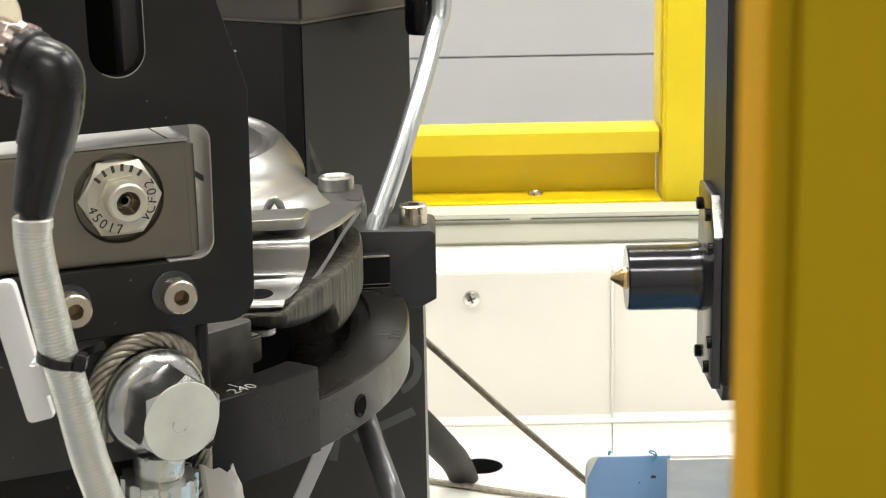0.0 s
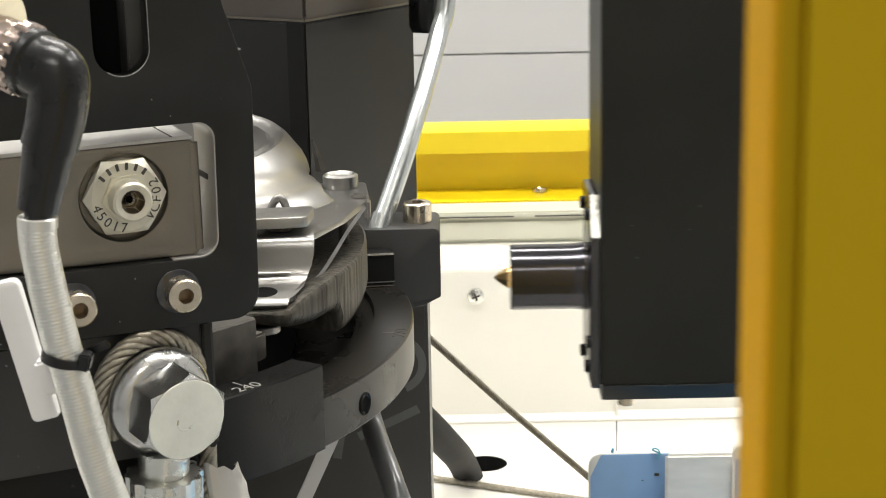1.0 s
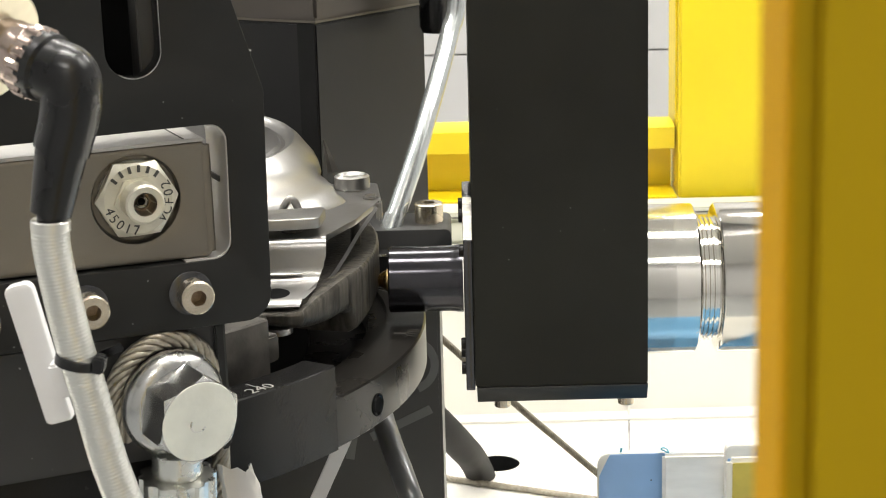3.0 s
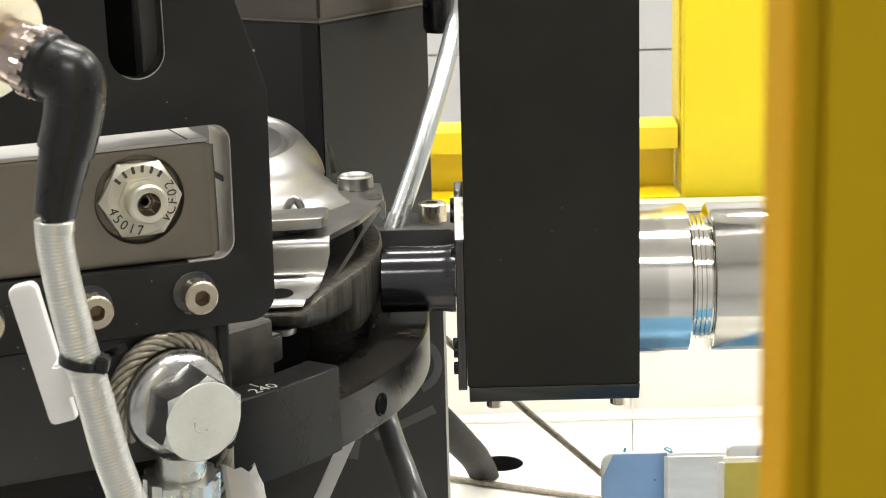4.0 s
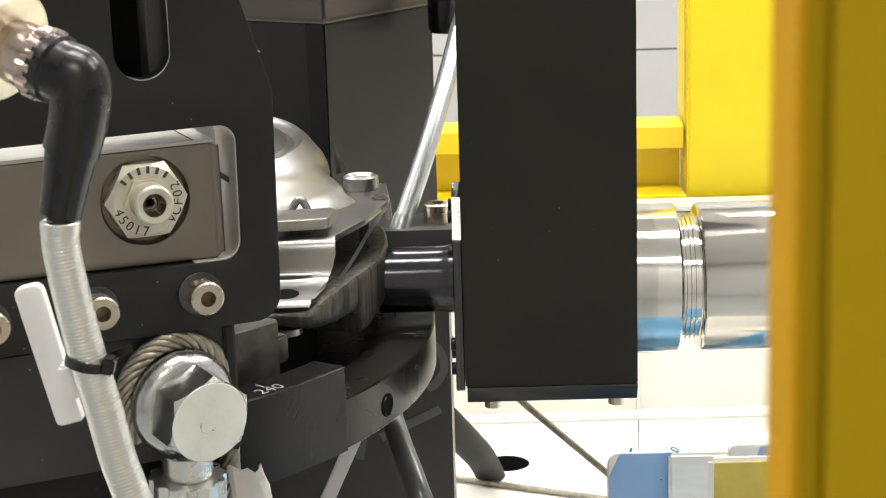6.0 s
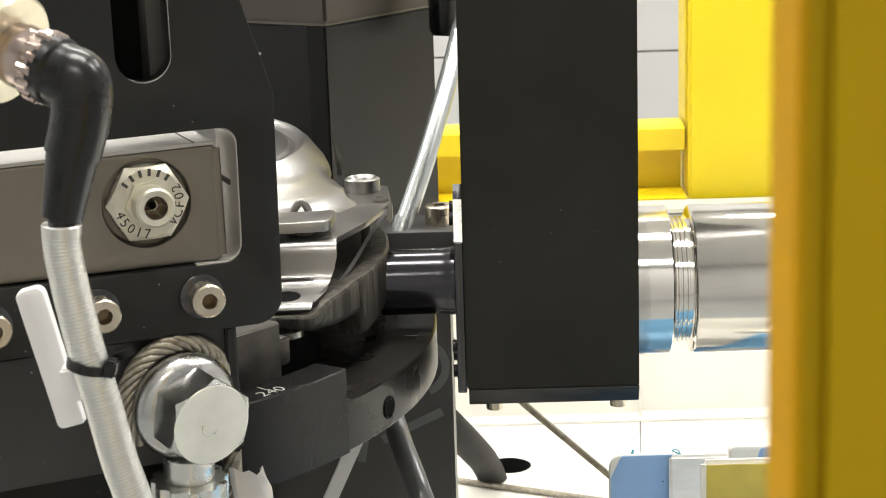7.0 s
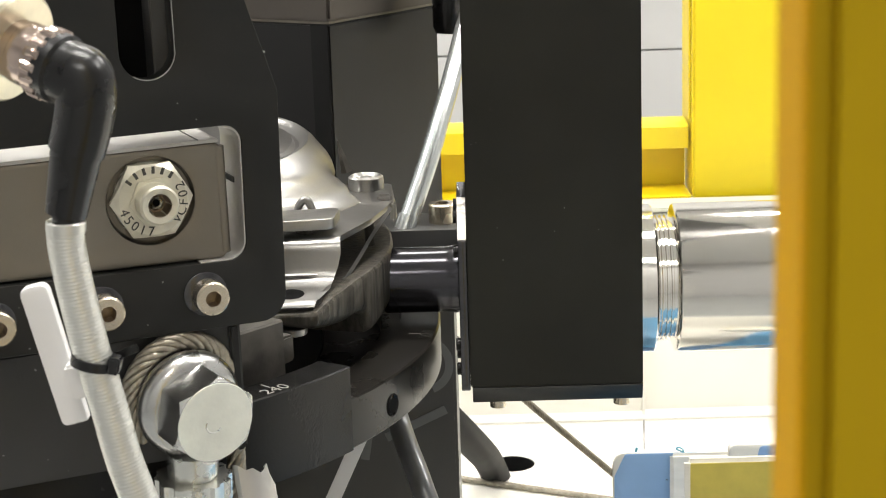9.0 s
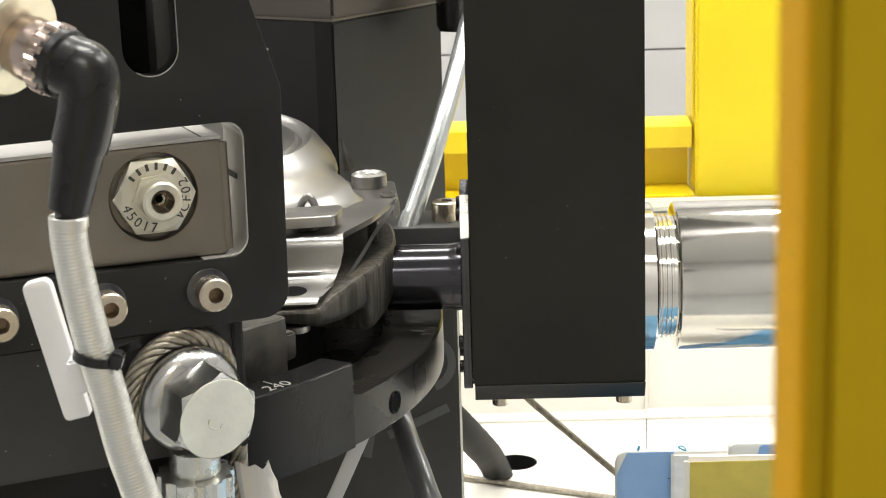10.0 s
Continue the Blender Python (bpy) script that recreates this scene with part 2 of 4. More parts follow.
def rounded(pts, seg=6):
    """A polygon with rounded corners from (x, y, radius)."""
    out = []
    n = len(pts)
    for i, (x, y, r) in enumerate(pts):
        p, a, b = Vector((x, y)), Vector(pts[i - 1][:2]), Vector(pts[(i + 1) % n][:2])
        if r <= 0:
            out.append((x, y))
            continue
        u, v = (a - p).normalized(), (b - p).normalized()
        half = u.angle(v) / 2
        d = r / math.tan(half)
        c = p + (u + v).normalized() * (r / math.sin(half))
        s, e = p + u * d - c, p + v * d - c
        t0, t1 = math.atan2(s.y, s.x), math.atan2(e.y, e.x)
        dt = (t1 - t0 + math.pi) % (2 * math.pi) - math.pi
        for k in range(seg + 1):
            t = t0 + dt * k / seg
            out.append((c.x + r * math.cos(t), c.y + r * math.sin(t)))
    return out


def circle_pts(x, y, r, n=32):
    return [(x + r * math.cos(2 * math.pi * i / n), y + r * math.sin(2 * math.pi * i / n)) for i in range(n)]


def sheet(outline, holes, thick, bevel=0.0006):
    """A plate in x and y with holes through it, thick along z from 0 down, as a bmesh."""
    cu = bpy.data.curves.new("tmp", "CURVE")
    cu.dimensions, cu.fill_mode = "2D", "BOTH"
    cu.extrude, cu.bevel_depth, cu.bevel_resolution = thick / 2 - bevel, bevel, 1
    cu.offset = -bevel
    for loop in (outline, *holes):
        sp = cu.splines.new("POLY")
        sp.points.add(len(loop) - 1)
        for p, (x, y) in zip(sp.points, loop):
            p.co = (x, y, 0, 1)
        sp.use_cyclic_u = True
    ob = bpy.data.objects.new("tmp", cu)
    me = bpy.data.meshes.new_from_object(ob)
    bm = bmesh.new()
    bm.from_mesh(me)
    bpy.data.objects.remove(ob)
    bpy.data.meshes.remove(me)
    bpy.data.curves.remove(cu)
    bmesh.ops.remove_doubles(bm, verts=bm.verts, dist=1e-6)
    bm.transform(Matrix.Translation((0, 0, -thick / 2)))
    return bm


def smooth_path(pts, per=10):
    """A Catmull-Rom path through a few points."""
    P = [Vector(p) for p in pts]
    P = [P[0] * 2 - P[1]] + P + [P[-1] * 2 - P[-2]]
    out = []
    for i in range(1, len(P) - 2):
        a, b, c, d = P[i - 1:i + 3]
        for k in range(per):
            t = k / per
            out.append(0.5 * ((2 * b) + (c - a) * t + (2 * a - 5 * b + 4 * c - d) * t * t + (3 * b - a - 3 * c + d) * t ** 3))
    out.append(P[-2])
    return out


def frames_along(path):
    tang = [(path[min(i + 1, len(path) - 1)] - path[max(i - 1, 0)]).normalized() for i in range(len(path))]
    up = tang[0].orthogonal().normalized()
    out = []
    for t in tang:
        up = (up - t * up.dot(t)).normalized()
        out.append((up.copy(), t.cross(up)))
    return out


def tube(path, r, seg=16, radii=None):
    bm = bmesh.new()
    fr = frames_along(path)
    rings = []
    for i, (p, (u, v)) in enumerate(zip(path, fr)):
        rr = radii[i] if radii else r
        rings.append([bm.verts.new(p + (u * math.cos(2 * math.pi * k / seg) + v * math.sin(2 * math.pi * k / seg)) * rr)
                      for k in range(seg)])
    for a, b in zip(rings, rings[1:]):
        for k in range(seg):
            bm.faces.new((a[k], a[(k + 1) % seg], b[(k + 1) % seg], b[k]))
    bm.faces.new(rings[0][::-1]), bm.faces.new(rings[-1])
    return bm


def rope(path, r, strands=6, lay=0.03, seg=7):
    """Twisted strands round a path; lay: the length of one turn."""
    bm = bmesh.new()
    length = [0.0]
    for a, b in zip(path, path[1:]):
        length.append(length[-1] + (b - a).length)
    n = max(20, int(length[-1] / lay * 12))
    pts = []
    j = 0
    for i in range(n + 1):
        s = length[-1] * i / n
        while j < len(path) - 2 and length[j + 1] < s:
            j += 1
        f = (s - length[j]) / max(1e-9, length[j + 1] - length[j])
        pts.append(path[j].lerp(path[j + 1], f))
    fr = frames_along(pts)
    rings, m = [], strands * 6
    for i, (p, (u, v)) in enumerate(zip(pts, fr)):
        twist = 2 * math.pi * length[-1] * i / n / lay
        row = []
        for k in range(m):
            a = 2 * math.pi * k / m
            rr = r * (0.80 + 0.20 * abs(math.sin(strands * a / 2)) ** 0.6)
            row.append(bm.verts.new(p + (u * math.cos(a + twist) + v * math.sin(a + twist)) * rr))
        rings.append(row)
    for a, b in zip(rings, rings[1:]):
        for k in range(m):
            bm.faces.new((a[k], a[(k + 1) % m], b[(k + 1) % m], b[k]))
    bm.faces.new(rings[0][::-1]), bm.faces.new(rings[-1])
    return bm


def text_bm(body, size, depth=0.0002):
    cu = bpy.data.curves.new("tmp", "FONT")
    cu.body, cu.size, cu.extrude, cu.align_x, cu.align_y = body, size, depth, "CENTER", "CENTER"
    cu.resolution_u = 3
    ob = bpy.data.objects.new("tmp", cu)
    me = bpy.data.meshes.new_from_object(ob)
    bm = bmesh.new()
    bm.from_mesh(me)
    bpy.data.objects.remove(ob)
    bpy.data.meshes.remove(me)
    bpy.data.curves.remove(cu)
    return bm


X_AXIS = Matrix.Rotation(radians(90), 4, "Y")      # turns z to x
Y_NEG = Matrix.Rotation(radians(90), 4, "X")       # turns z to -y


def socket_screw(name, r, h, parent=None, m=None, material=None, hexr=None):
    """A socket head cap screw along z, its head from 0 to h."""
    material = material or M_NICKEL
    hexr = hexr or r * 0.52
    bm = lathe([(hexr * 0.9, h), (r * 0.9, h), (r, h - r * 0.1), (r, 0.0), (0, 0)], 32)
    for i in range(6):
        a, b = radians(60 * i), radians(60 * i + 60)
        p = [Vector((hexr * math.cos(t), hexr * math.sin(t), 0)) for t in (a, b)]
        vs = [bm.verts.new((q.x, q.y, z)) for q, z in ((p[0], h), (p[1], h), (p[1], h * 0.15), (p[0], h * 0.15))]
        bm.faces.new(vs).material_index = 1
    vs = [bm.verts.new((hexr * math.cos(radians(60 * i)), hexr * math.sin(radians(60 * i)), h * 0.15)) for i in range(6)]
    bm.faces.new(vs).material_index = 1
    # the face between the hexagon and the round edge
    for i in range(6):
        a, b = radians(60 * i), radians(60 * i + 60)
        ring = [(r * 0.9 * math.cos(a + (b - a) * k / 4), r * 0.9 * math.sin(a + (b - a) * k / 4), h + 1e-5) for k in range(5)]
        ring += [(hexr * math.cos(b), hexr * math.sin(b), h + 1e-5), (hexr * math.cos(a), hexr * math.sin(a), h + 1e-5)]
        bm.faces.new([bm.verts.new(q) for q in ring])
    me = bpy.data.meshes.new(name)
    bm.to_mesh(me)
    bm.free()
    me.materials.append(material)
    me.materials.append(M_SOCK)
    ob = new(name, me)
    ob.parent = parent
    if m is not None:
        ob.matrix_local = m
    return ob


# ---------------------------------------------------------------- the hall
DECK = -0.003
FLOOR = -0.75


def hall():
    x0, x1, y0, y1, zc = -3.2, 4.2, -2.6, 3.75, 2.8
    solid("floor", box(x0 - 0.2, x1 + 0.2, y0 - 0.2, y1 + 0.2, FLOOR - 0.1, FLOOR, 0), M_FLOOR,
          "grey coated concrete hall floor", "floor", "structure")
    solid("ceiling", box(x0 - 0.2, x1 + 0.2, y0 - 0.2, y1 + 0.2, zc, zc + 0.1, 0), M_CEIL,
          "plain white hall ceiling", "ceiling", "structure")
    solid("wall_west", box(x0 - 0.1, x0, y0, y1, FLOOR, zc, 0), M_WALL, "plain light grey hall wall", "wall", "structure")
    solid("wall_east", box(x1, x1 + 0.1, y0, y1, FLOOR, zc, 0), M_WALL, "plain light grey hall wall", "wall", "structure")
    solid("wall_south", box(x0, x1, y0 - 0.1, y0, FLOOR, zc, 0), M_WALL, "plain light grey hall wall", "wall", "structure")
    w = solid("wall_north", box(x0, x1, y1, y1 + 0.1, FLOOR, zc, 0), mat("joint_grey", (0.12, 0.12, 0.12), 0.7),
              "light grey horizontal sandwich panel wall", "wall", "structure")
    z = 0.119 - 0.3 * 3
    while z < zc - 0.02:
        a, b = max(z, FLOOR) + 0.0015, min(z + 0.3, zc) - 0.0015
        part("panel", box(x0 + 0.01, x1 - 0.01, y1 - 0.03, y1 - 0.001, a, b, 0.0015), M_WALL, w)
        z += 0.3
    for lx, ly in LAMPS:
        t = thing("ceiling_light", "long white ceiling luminaire with a bright diffuser", "ceiling light",
                  pose(lx, ly, 2.8), group="hall ceiling lights")
        part("frame", box(-0.63, 0.63, -0.18, 0.18, -0.05, 0, 0.005), M_WHITE, t)
        part("diffuser", box(-0.6, 0.6, -0.15, 0.15, -0.056, -0.0505, 0.001), M_LAMP, t, "bright white diffuser")


hall()


# ---------------------------------------------------------------- machine base
def machine_base():
    t = thing("machine_base", "cream enamelled steel machine base with a cable hole", "machine base")
    hole = circle_pts(0.0318, 1.615, 0.0220, 40)
    deck = sheet([(-1.2, 0.70), (1.6, 0.70), (1.6, 1.745), (-1.2, 1.745)], [hole], 0.012, 0.0005)
    part("deck", moved(deck, Matrix.Translation((0, 0, DECK))), M_CREAM, t, "white enamelled deck plate")
    part("cabinet", box(-1.18, 1.58, 0.715, 2.3, FLOOR + 0.003, DECK - 0.07, 0.004), M_CREAM, t)
    part("hole_lining", moved(lathe([(0.0217, -0.055), (0.0217, 0.0)], 40), Matrix.Translation((0.0318, 1.615, DECK - 0.0008))), M_CABLE, t)
    # riser behind the deck, of two sheets with a joint
    zt = 0.1585
    part("riser_panel", box(-1.2, 0.1695, 1.735, 1.75, DECK + 0.0005, zt, 0.0015), M_CREAM, t)
    part("riser_panel", box(0.1715, 1.6, 1.738, 1.753, DECK + 0.0005, zt, 0.0015), M_CREAM, t)
    part("cove", moved(box(-1.2, 1.6, -0.006, 0.006, -0.006, 0.006, 0.001), Matrix.Translation((0, 1.7365, DECK + 0.0015)) @ Matrix.Rotation(radians(45), 4, "X")), M_CREAM, t)
    part("ledge", box(-1.2, 1.6, 1.754, 2.0, zt - 0.02, zt - 0.001, 0.002), M_CREAM, t)
    part("joint_strip", box(0.169, 0.172, 1.7315, 1.7345, DECK + 0.001, zt - 0.004, 0.0005), M_CREAM, t)
    part("deck_seam", moved(box(-0.0007, 0.0007, -0.30, 0, DECK + 0.0002, DECK + 0.0006, 0), Matrix.Translation((0.1703, 1.731, 0)) @ Matrix.Rotation(radians(-5.6), 4, "Z")), M_GREYPAINT, t)
    s = part("screw", lathe([(0, 0), (0.0085, 0), (0.0078, 0.003), (0.004, 0.0046), (0, 0.005)], 28), M_ZINC, t,
             "cross-head screw", m=Matrix.Translation((0.0278, 1.7348, 0.1315)) @ Y_NEG)
    for a in (20, 110):
        part("cross_slot", box(-0.0042, 0.0042, -0.0008, 0.0008, 0.0042, 0.0052, 0), M_DARK, s,
             m=Matrix.Rotation(radians(a), 4, "Z"))


machine_base()


def cable_duct():
    t = thing("cable_duct", "grey-green painted slotted cable duct behind the ledge", "cable duct")
    part("body", box(-1.2, 1.6, 1.852, 1.90, 0.158, 0.1850, 0.004, 3), M_DUCT, t)
    part("lid", box(-1.2, 1.6, 1.849, 1.90, 0.1853, 0.1925, 0.002), M_DUCT, t)
    for x0, x1 in ((-0.03, 0.072), (0.094, 0.34), (0.36, 0.6)):
        part("lid_seam", box(x0, x1, 1.8482, 1.8498, 0.1869, 0.1882, 0), M_DARK, t)


cable_duct()


def guard_fence():
    t = thing("safety_fence", "bright yellow enamelled steel guard frame of beam and post", "fence")
    prof = [(1.902, 0.165), (1.902, 0.1935), (1.966, 0.1940), (1.966, 0.240), (1.931, 0.2415), (1.929, 0.2655), (1.94, 0.2680), (1.974, 0.2700), (1.978, 0.2690), (1.978, 0.165)]
    bm = bmesh.new()
    a = [bm.verts.new((-1.2, y, z)) for y, z in prof]
    b = [bm.verts.new((0.2405, y, z)) for y, z in prof]
    for i in range(len(prof)):
        j = (i + 1) % len(prof)
        bm.faces.new((a[i], a[j], b[j], b[i]))
    bm.faces.new(a[::-1]), bm.faces.new(b)
    part("lower_beam", bevelled(bm, 0.0015, 2, 15), M_YELLOW, t)
    bm = bmesh.new()
    a = [bm.verts.new((0.368, y, z)) for y, z in prof]
    b = [bm.verts.new((1.6, y, z)) for y, z in prof]
    for i in range(len(prof)):
        j = (i + 1) % len(prof)
        bm.faces.new((a[i], a[j], b[j], b[i]))
    bm.faces.new(a[::-1]), bm.faces.new(b)
    part("lower_beam", bevelled(bm, 0.0015, 2, 15), M_YELLOW, t)
    part("post", box(0.2432, 0.365, 1.915, 2.01, 0.1870, 2.0, 0.0025), M_YELLOW, t)
    part("weld_plate", box(0.2410, 0.2429, 1.93, 1.975, 0.274, 2.0, 0.0005), M_YELLOW, t)
    s = part("screw", lathe([(0.002, 0.001), (0.004, 0.004), (0.008, 0.004), (0.0085, 0.003), (0.0085, 0)], 24), M_NICKEL, t,
             "countersunk fixing screw", m=Matrix.Translation((0.1045, 1.945, 0.1942)))


guard_fence()


def near_post():
    t = thing("guard_post", "yellow painted guard post close to the camera", "guard post")
    x = 0.0276
    # thin strip that paints the orange light along the post's corner
    part("edge_lip", box(x + 0.0002, x + 0.0008, 0.1508, 0.1645, -0.7, 1.6, 0.0003, 3), M_LIP, t, "post edge coloured orange for the light on it")
    part("front_face", box(x + 0.00085, x + 0.07, 0.15, 0.1645, -0.7, 1.6, 0.0022, 4), M_YELLOW_SHADE, t)
    part("foot_plate", box(x - 0.02, x + 0.09, 0.135, 0.195, FLOOR, -0.7005, 0.002), M_YELLOW_SHADE, t)


# ---------------------------------------------------------------- column
def column():
    m = Matrix.Translation((-0.0908, 1.168, 0)) @ Matrix.Rotation(radians(57), 4, "Z")
    t = thing("column", "black painted square machine column with a bronze cap", "machine column", m)
    w = 0.1285
    part("shaft", box(0, w, 0, w + 0.06, DECK, 0.4728, 0.0012), M_COL, t)
    part("corner_strip", box(-0.0012, -0.0002, 0.0004, 0.0145, DECK, 0.4726, 0.0003), M_CABLE, t, "dull black corner strip")
    part("cap", box(-0.002, w + 0.003, -0.002, w + 0.06, 0.4745, 0.62, 0.002), M_CAPB, t, "bronze grey cap block")
    part("gasket", box(0.0, w, 0.0, w + 0.05, 0.4729, 0.4744, 0.0003), M_BROWN, t)
    for z in (0.452, 0.41):
        part("scratch_mark", box(-0.0003, 0.0008, 0.055, 0.064, z, z + 0.0012, 0), M_ZINC, t)
    b = thing("column_foot", "black machine column foot with grey stencilled marks", "machine column")
    part("body", box(-0.25, -0.0140, 1.14, 1.3, DECK, 0.29, 0.002), M_FOOT, b)
    bm = sheet(rounded([(-0.07, 0.290, 0), (-0.0150, 0.3005, 0.001), (-0.0046, 0.3060, 0.001), (-0.0046, 0.3505, 0.004), (-0.07, 0.3505, 0)], 5), [], 0.05, 0.0008)
    part("bracket", moved(bm, Matrix.Translation((0, 1.0895, 0)) @ Y_NEG), M_SATIN, b, "black clamping bracket")
    # worn stencil strokes, unreadable
    for x, z, ln, a in ((-0.055, 0.235, 0.05, 55), (-0.042, 0.205, 0.045, 25), (-0.075, 0.195, 0.03, 80), (-0.09, 0.205, 0.03, 30)):
        part("stencil_stroke", box(-ln / 2, ln / 2, -0.0004, 0.0002, -0.003, 0.003, 0), M_GREYPAINT, b,
             m=Matrix.Translation((x, 1.1398, z)) @ Matrix.Rotation(radians(-a), 4, "Y"))
    for x, z, r0, a0, a1 in ((-0.036, 0.246, 0.015, -70, 100), (-0.075, 0.222, 0.013, 20, 170)):
        part("stencil_arc", lathe([(r0, 0), (r0 + 0.0055, 0), (r0 + 0.0055, 0.0004), (r0, 0.0004)], 24, a0, a1, closed=True), M_GREYPAINT, b,
             m=Matrix.Translation((x, 1.1399, z)) @ Y_NEG)
    socket_screw("cap_screw", 0.0092, 0.0125, b, Matrix.Translation((-0.0188, 1.112, 0.3506)))
    g = thing("bumper", "black rubber bumper on the column", "bumper")
    part("body", moved(lathe([(0, 0), (0.011, 0), (0.013, 0.004), (0.013, 0.05), (0, 0.05)], 28), Matrix.Translation((-0.0105, 1.235, 0.4575))), M_RUBBER, g)


column()
near_post()


# ---------------------------------------------------------------- turntable ring
CX_R, CY_R, Z_R, R_R = -0.29, 1.005, 0.317, 0.2693
RING = Matrix.Translation((CX_R, CY_R, 0))


def turntable():
    t = thing("turntable_ring", "black oxide steel turntable ring with degree marks", "turntable", RING)
    zb = Z_R - 0.027
    prof = [(0.20, zb), (R_R - 0.001, zb), (R_R, zb + 0.001), (R_R, Z_R - 0.001), (R_R - 0.001, Z_R),
            (R_R - 0.023, Z_R), (R_R - 0.0235, Z_R - 0.004), (R_R - 0.034, Z_R - 0.004), (R_R - 0.035, Z_R - 0.016), (0.20, Z_R - 0.016)]
    part("ring", lathe(prof, 220, closed=True), M_TURNED, t)
    part("inner_disc", lathe([(0, zb), (0.199, zb), (0.199, Z_R - 0.016), (0, Z_R - 0.016)], 120), M_CABLE, t, "dull black inner disc")
    part("spindle", lathe([(0, DECK), (0.13, DECK), (0.13, zb - 0.0005), (0, zb - 0.0005)], 80), M_ANOD, t)
    a0, a1 = -33.2, -80
    zr = Z_R + 0.0175
    part("raised_segment", lathe([(R_R - 0.019, Z_R + 0.0003), (R_R - 0.002, Z_R + 0.0003), (R_R - 0.002, zb - 0.0003), (R_R + 0.0005, zb - 0.0003), (R_R + 0.0005, zr - 0.0008), (R_R - 0.0003, zr), (R_R - 0.019, zr)],
                                 60, a0, a1, closed=True), M_BLACK, t)
    part("stop_block", moved(box(-0.011, 0.011, -0.012, 0.05, 0, 0.021, 0.0012),
                             Matrix.Translation((0.2445, 0.082, Z_R + 0.0003)) @ Matrix.Rotation(radians(6), 4, "Z")), M_CABLE, t,
         "black stop block with a bright edge")
    part("bright_edge", moved(box(-0.0108, 0.0108, -0.0126, -0.0113, 0.0200, 0.0213, 0.0003), Matrix.Translation((0.2445, 0.082, Z_R + 0.0003)) @ Matrix.Rotation(radians(6), 4, "Z")), M_ZINC, t)
    for zz in (0.0002, 0.0026):
        part("bright_edge", moved(box(-0.0112, 0.0112, -0.0128, -0.0121, zz, zz + 0.0006, 0.0001), Matrix.Translation((0.2445, 0.082, Z_R + 0.0003)) @ Matrix.Rotation(radians(6), 4, "Z")), M_FINGER, t)
    part("rest_block", lathe([(0.205, Z_R - 0.0155), (0.2435, Z_R - 0.0155), (0.2435, 0.3590), (0.2425, 0.3600), (0.205, 0.3600)], 10, -60, -37.5, closed=True), M_REST, t, "grey steel rest block")
    for deg, r in ((-24.6, 0.0032),):
        m = Matrix.Rotation(radians(deg), 4, "Z") @ Matrix.Translation((R_R, 0, zb + 0.0115)) @ X_AXIS
        part("threaded_hole", moved(lathe([(0.0, 0.0003), (0.0052, 0.0003), (0.0060, 0.0006), (0.0063, 0)], 24), Matrix.Identity(4)), M_VOID, t, m=m)
        for k in range(3):
            part("thread", moved(lathe([(0.0046, 0.0004), (0.0050, 0.0007), (0.0053, 0.0004)], 24), Matrix.Translation((0.0004 * (k - 1), 0, 0))), M_BLACK, t, m=m)
    for deg, body, z in ((-7.3, "270", Z_R), (-43.6, "240", zr)):
        mk = Matrix.Rotation(radians(deg), 4, "Z") @ Matrix.Translation((R_R - 0.012, 0, z + 0.0002))
        part("tick", box(-0.0035, 0.0035, -0.0004, 0.0004, 0, 0.0002, 0), M_ENGR, t, "white tick", m=mk)
        part("numeral", text_bm(body, 0.0105, 0.0001), M_ENGR if body == "240" else M_ENGR_SHADE, t, "engraved " + body,
             m=mk @ Matrix.Translation((0.0072, 0, 0)) @ Matrix.Rotation(radians(90), 4, "Z"))


turntable()


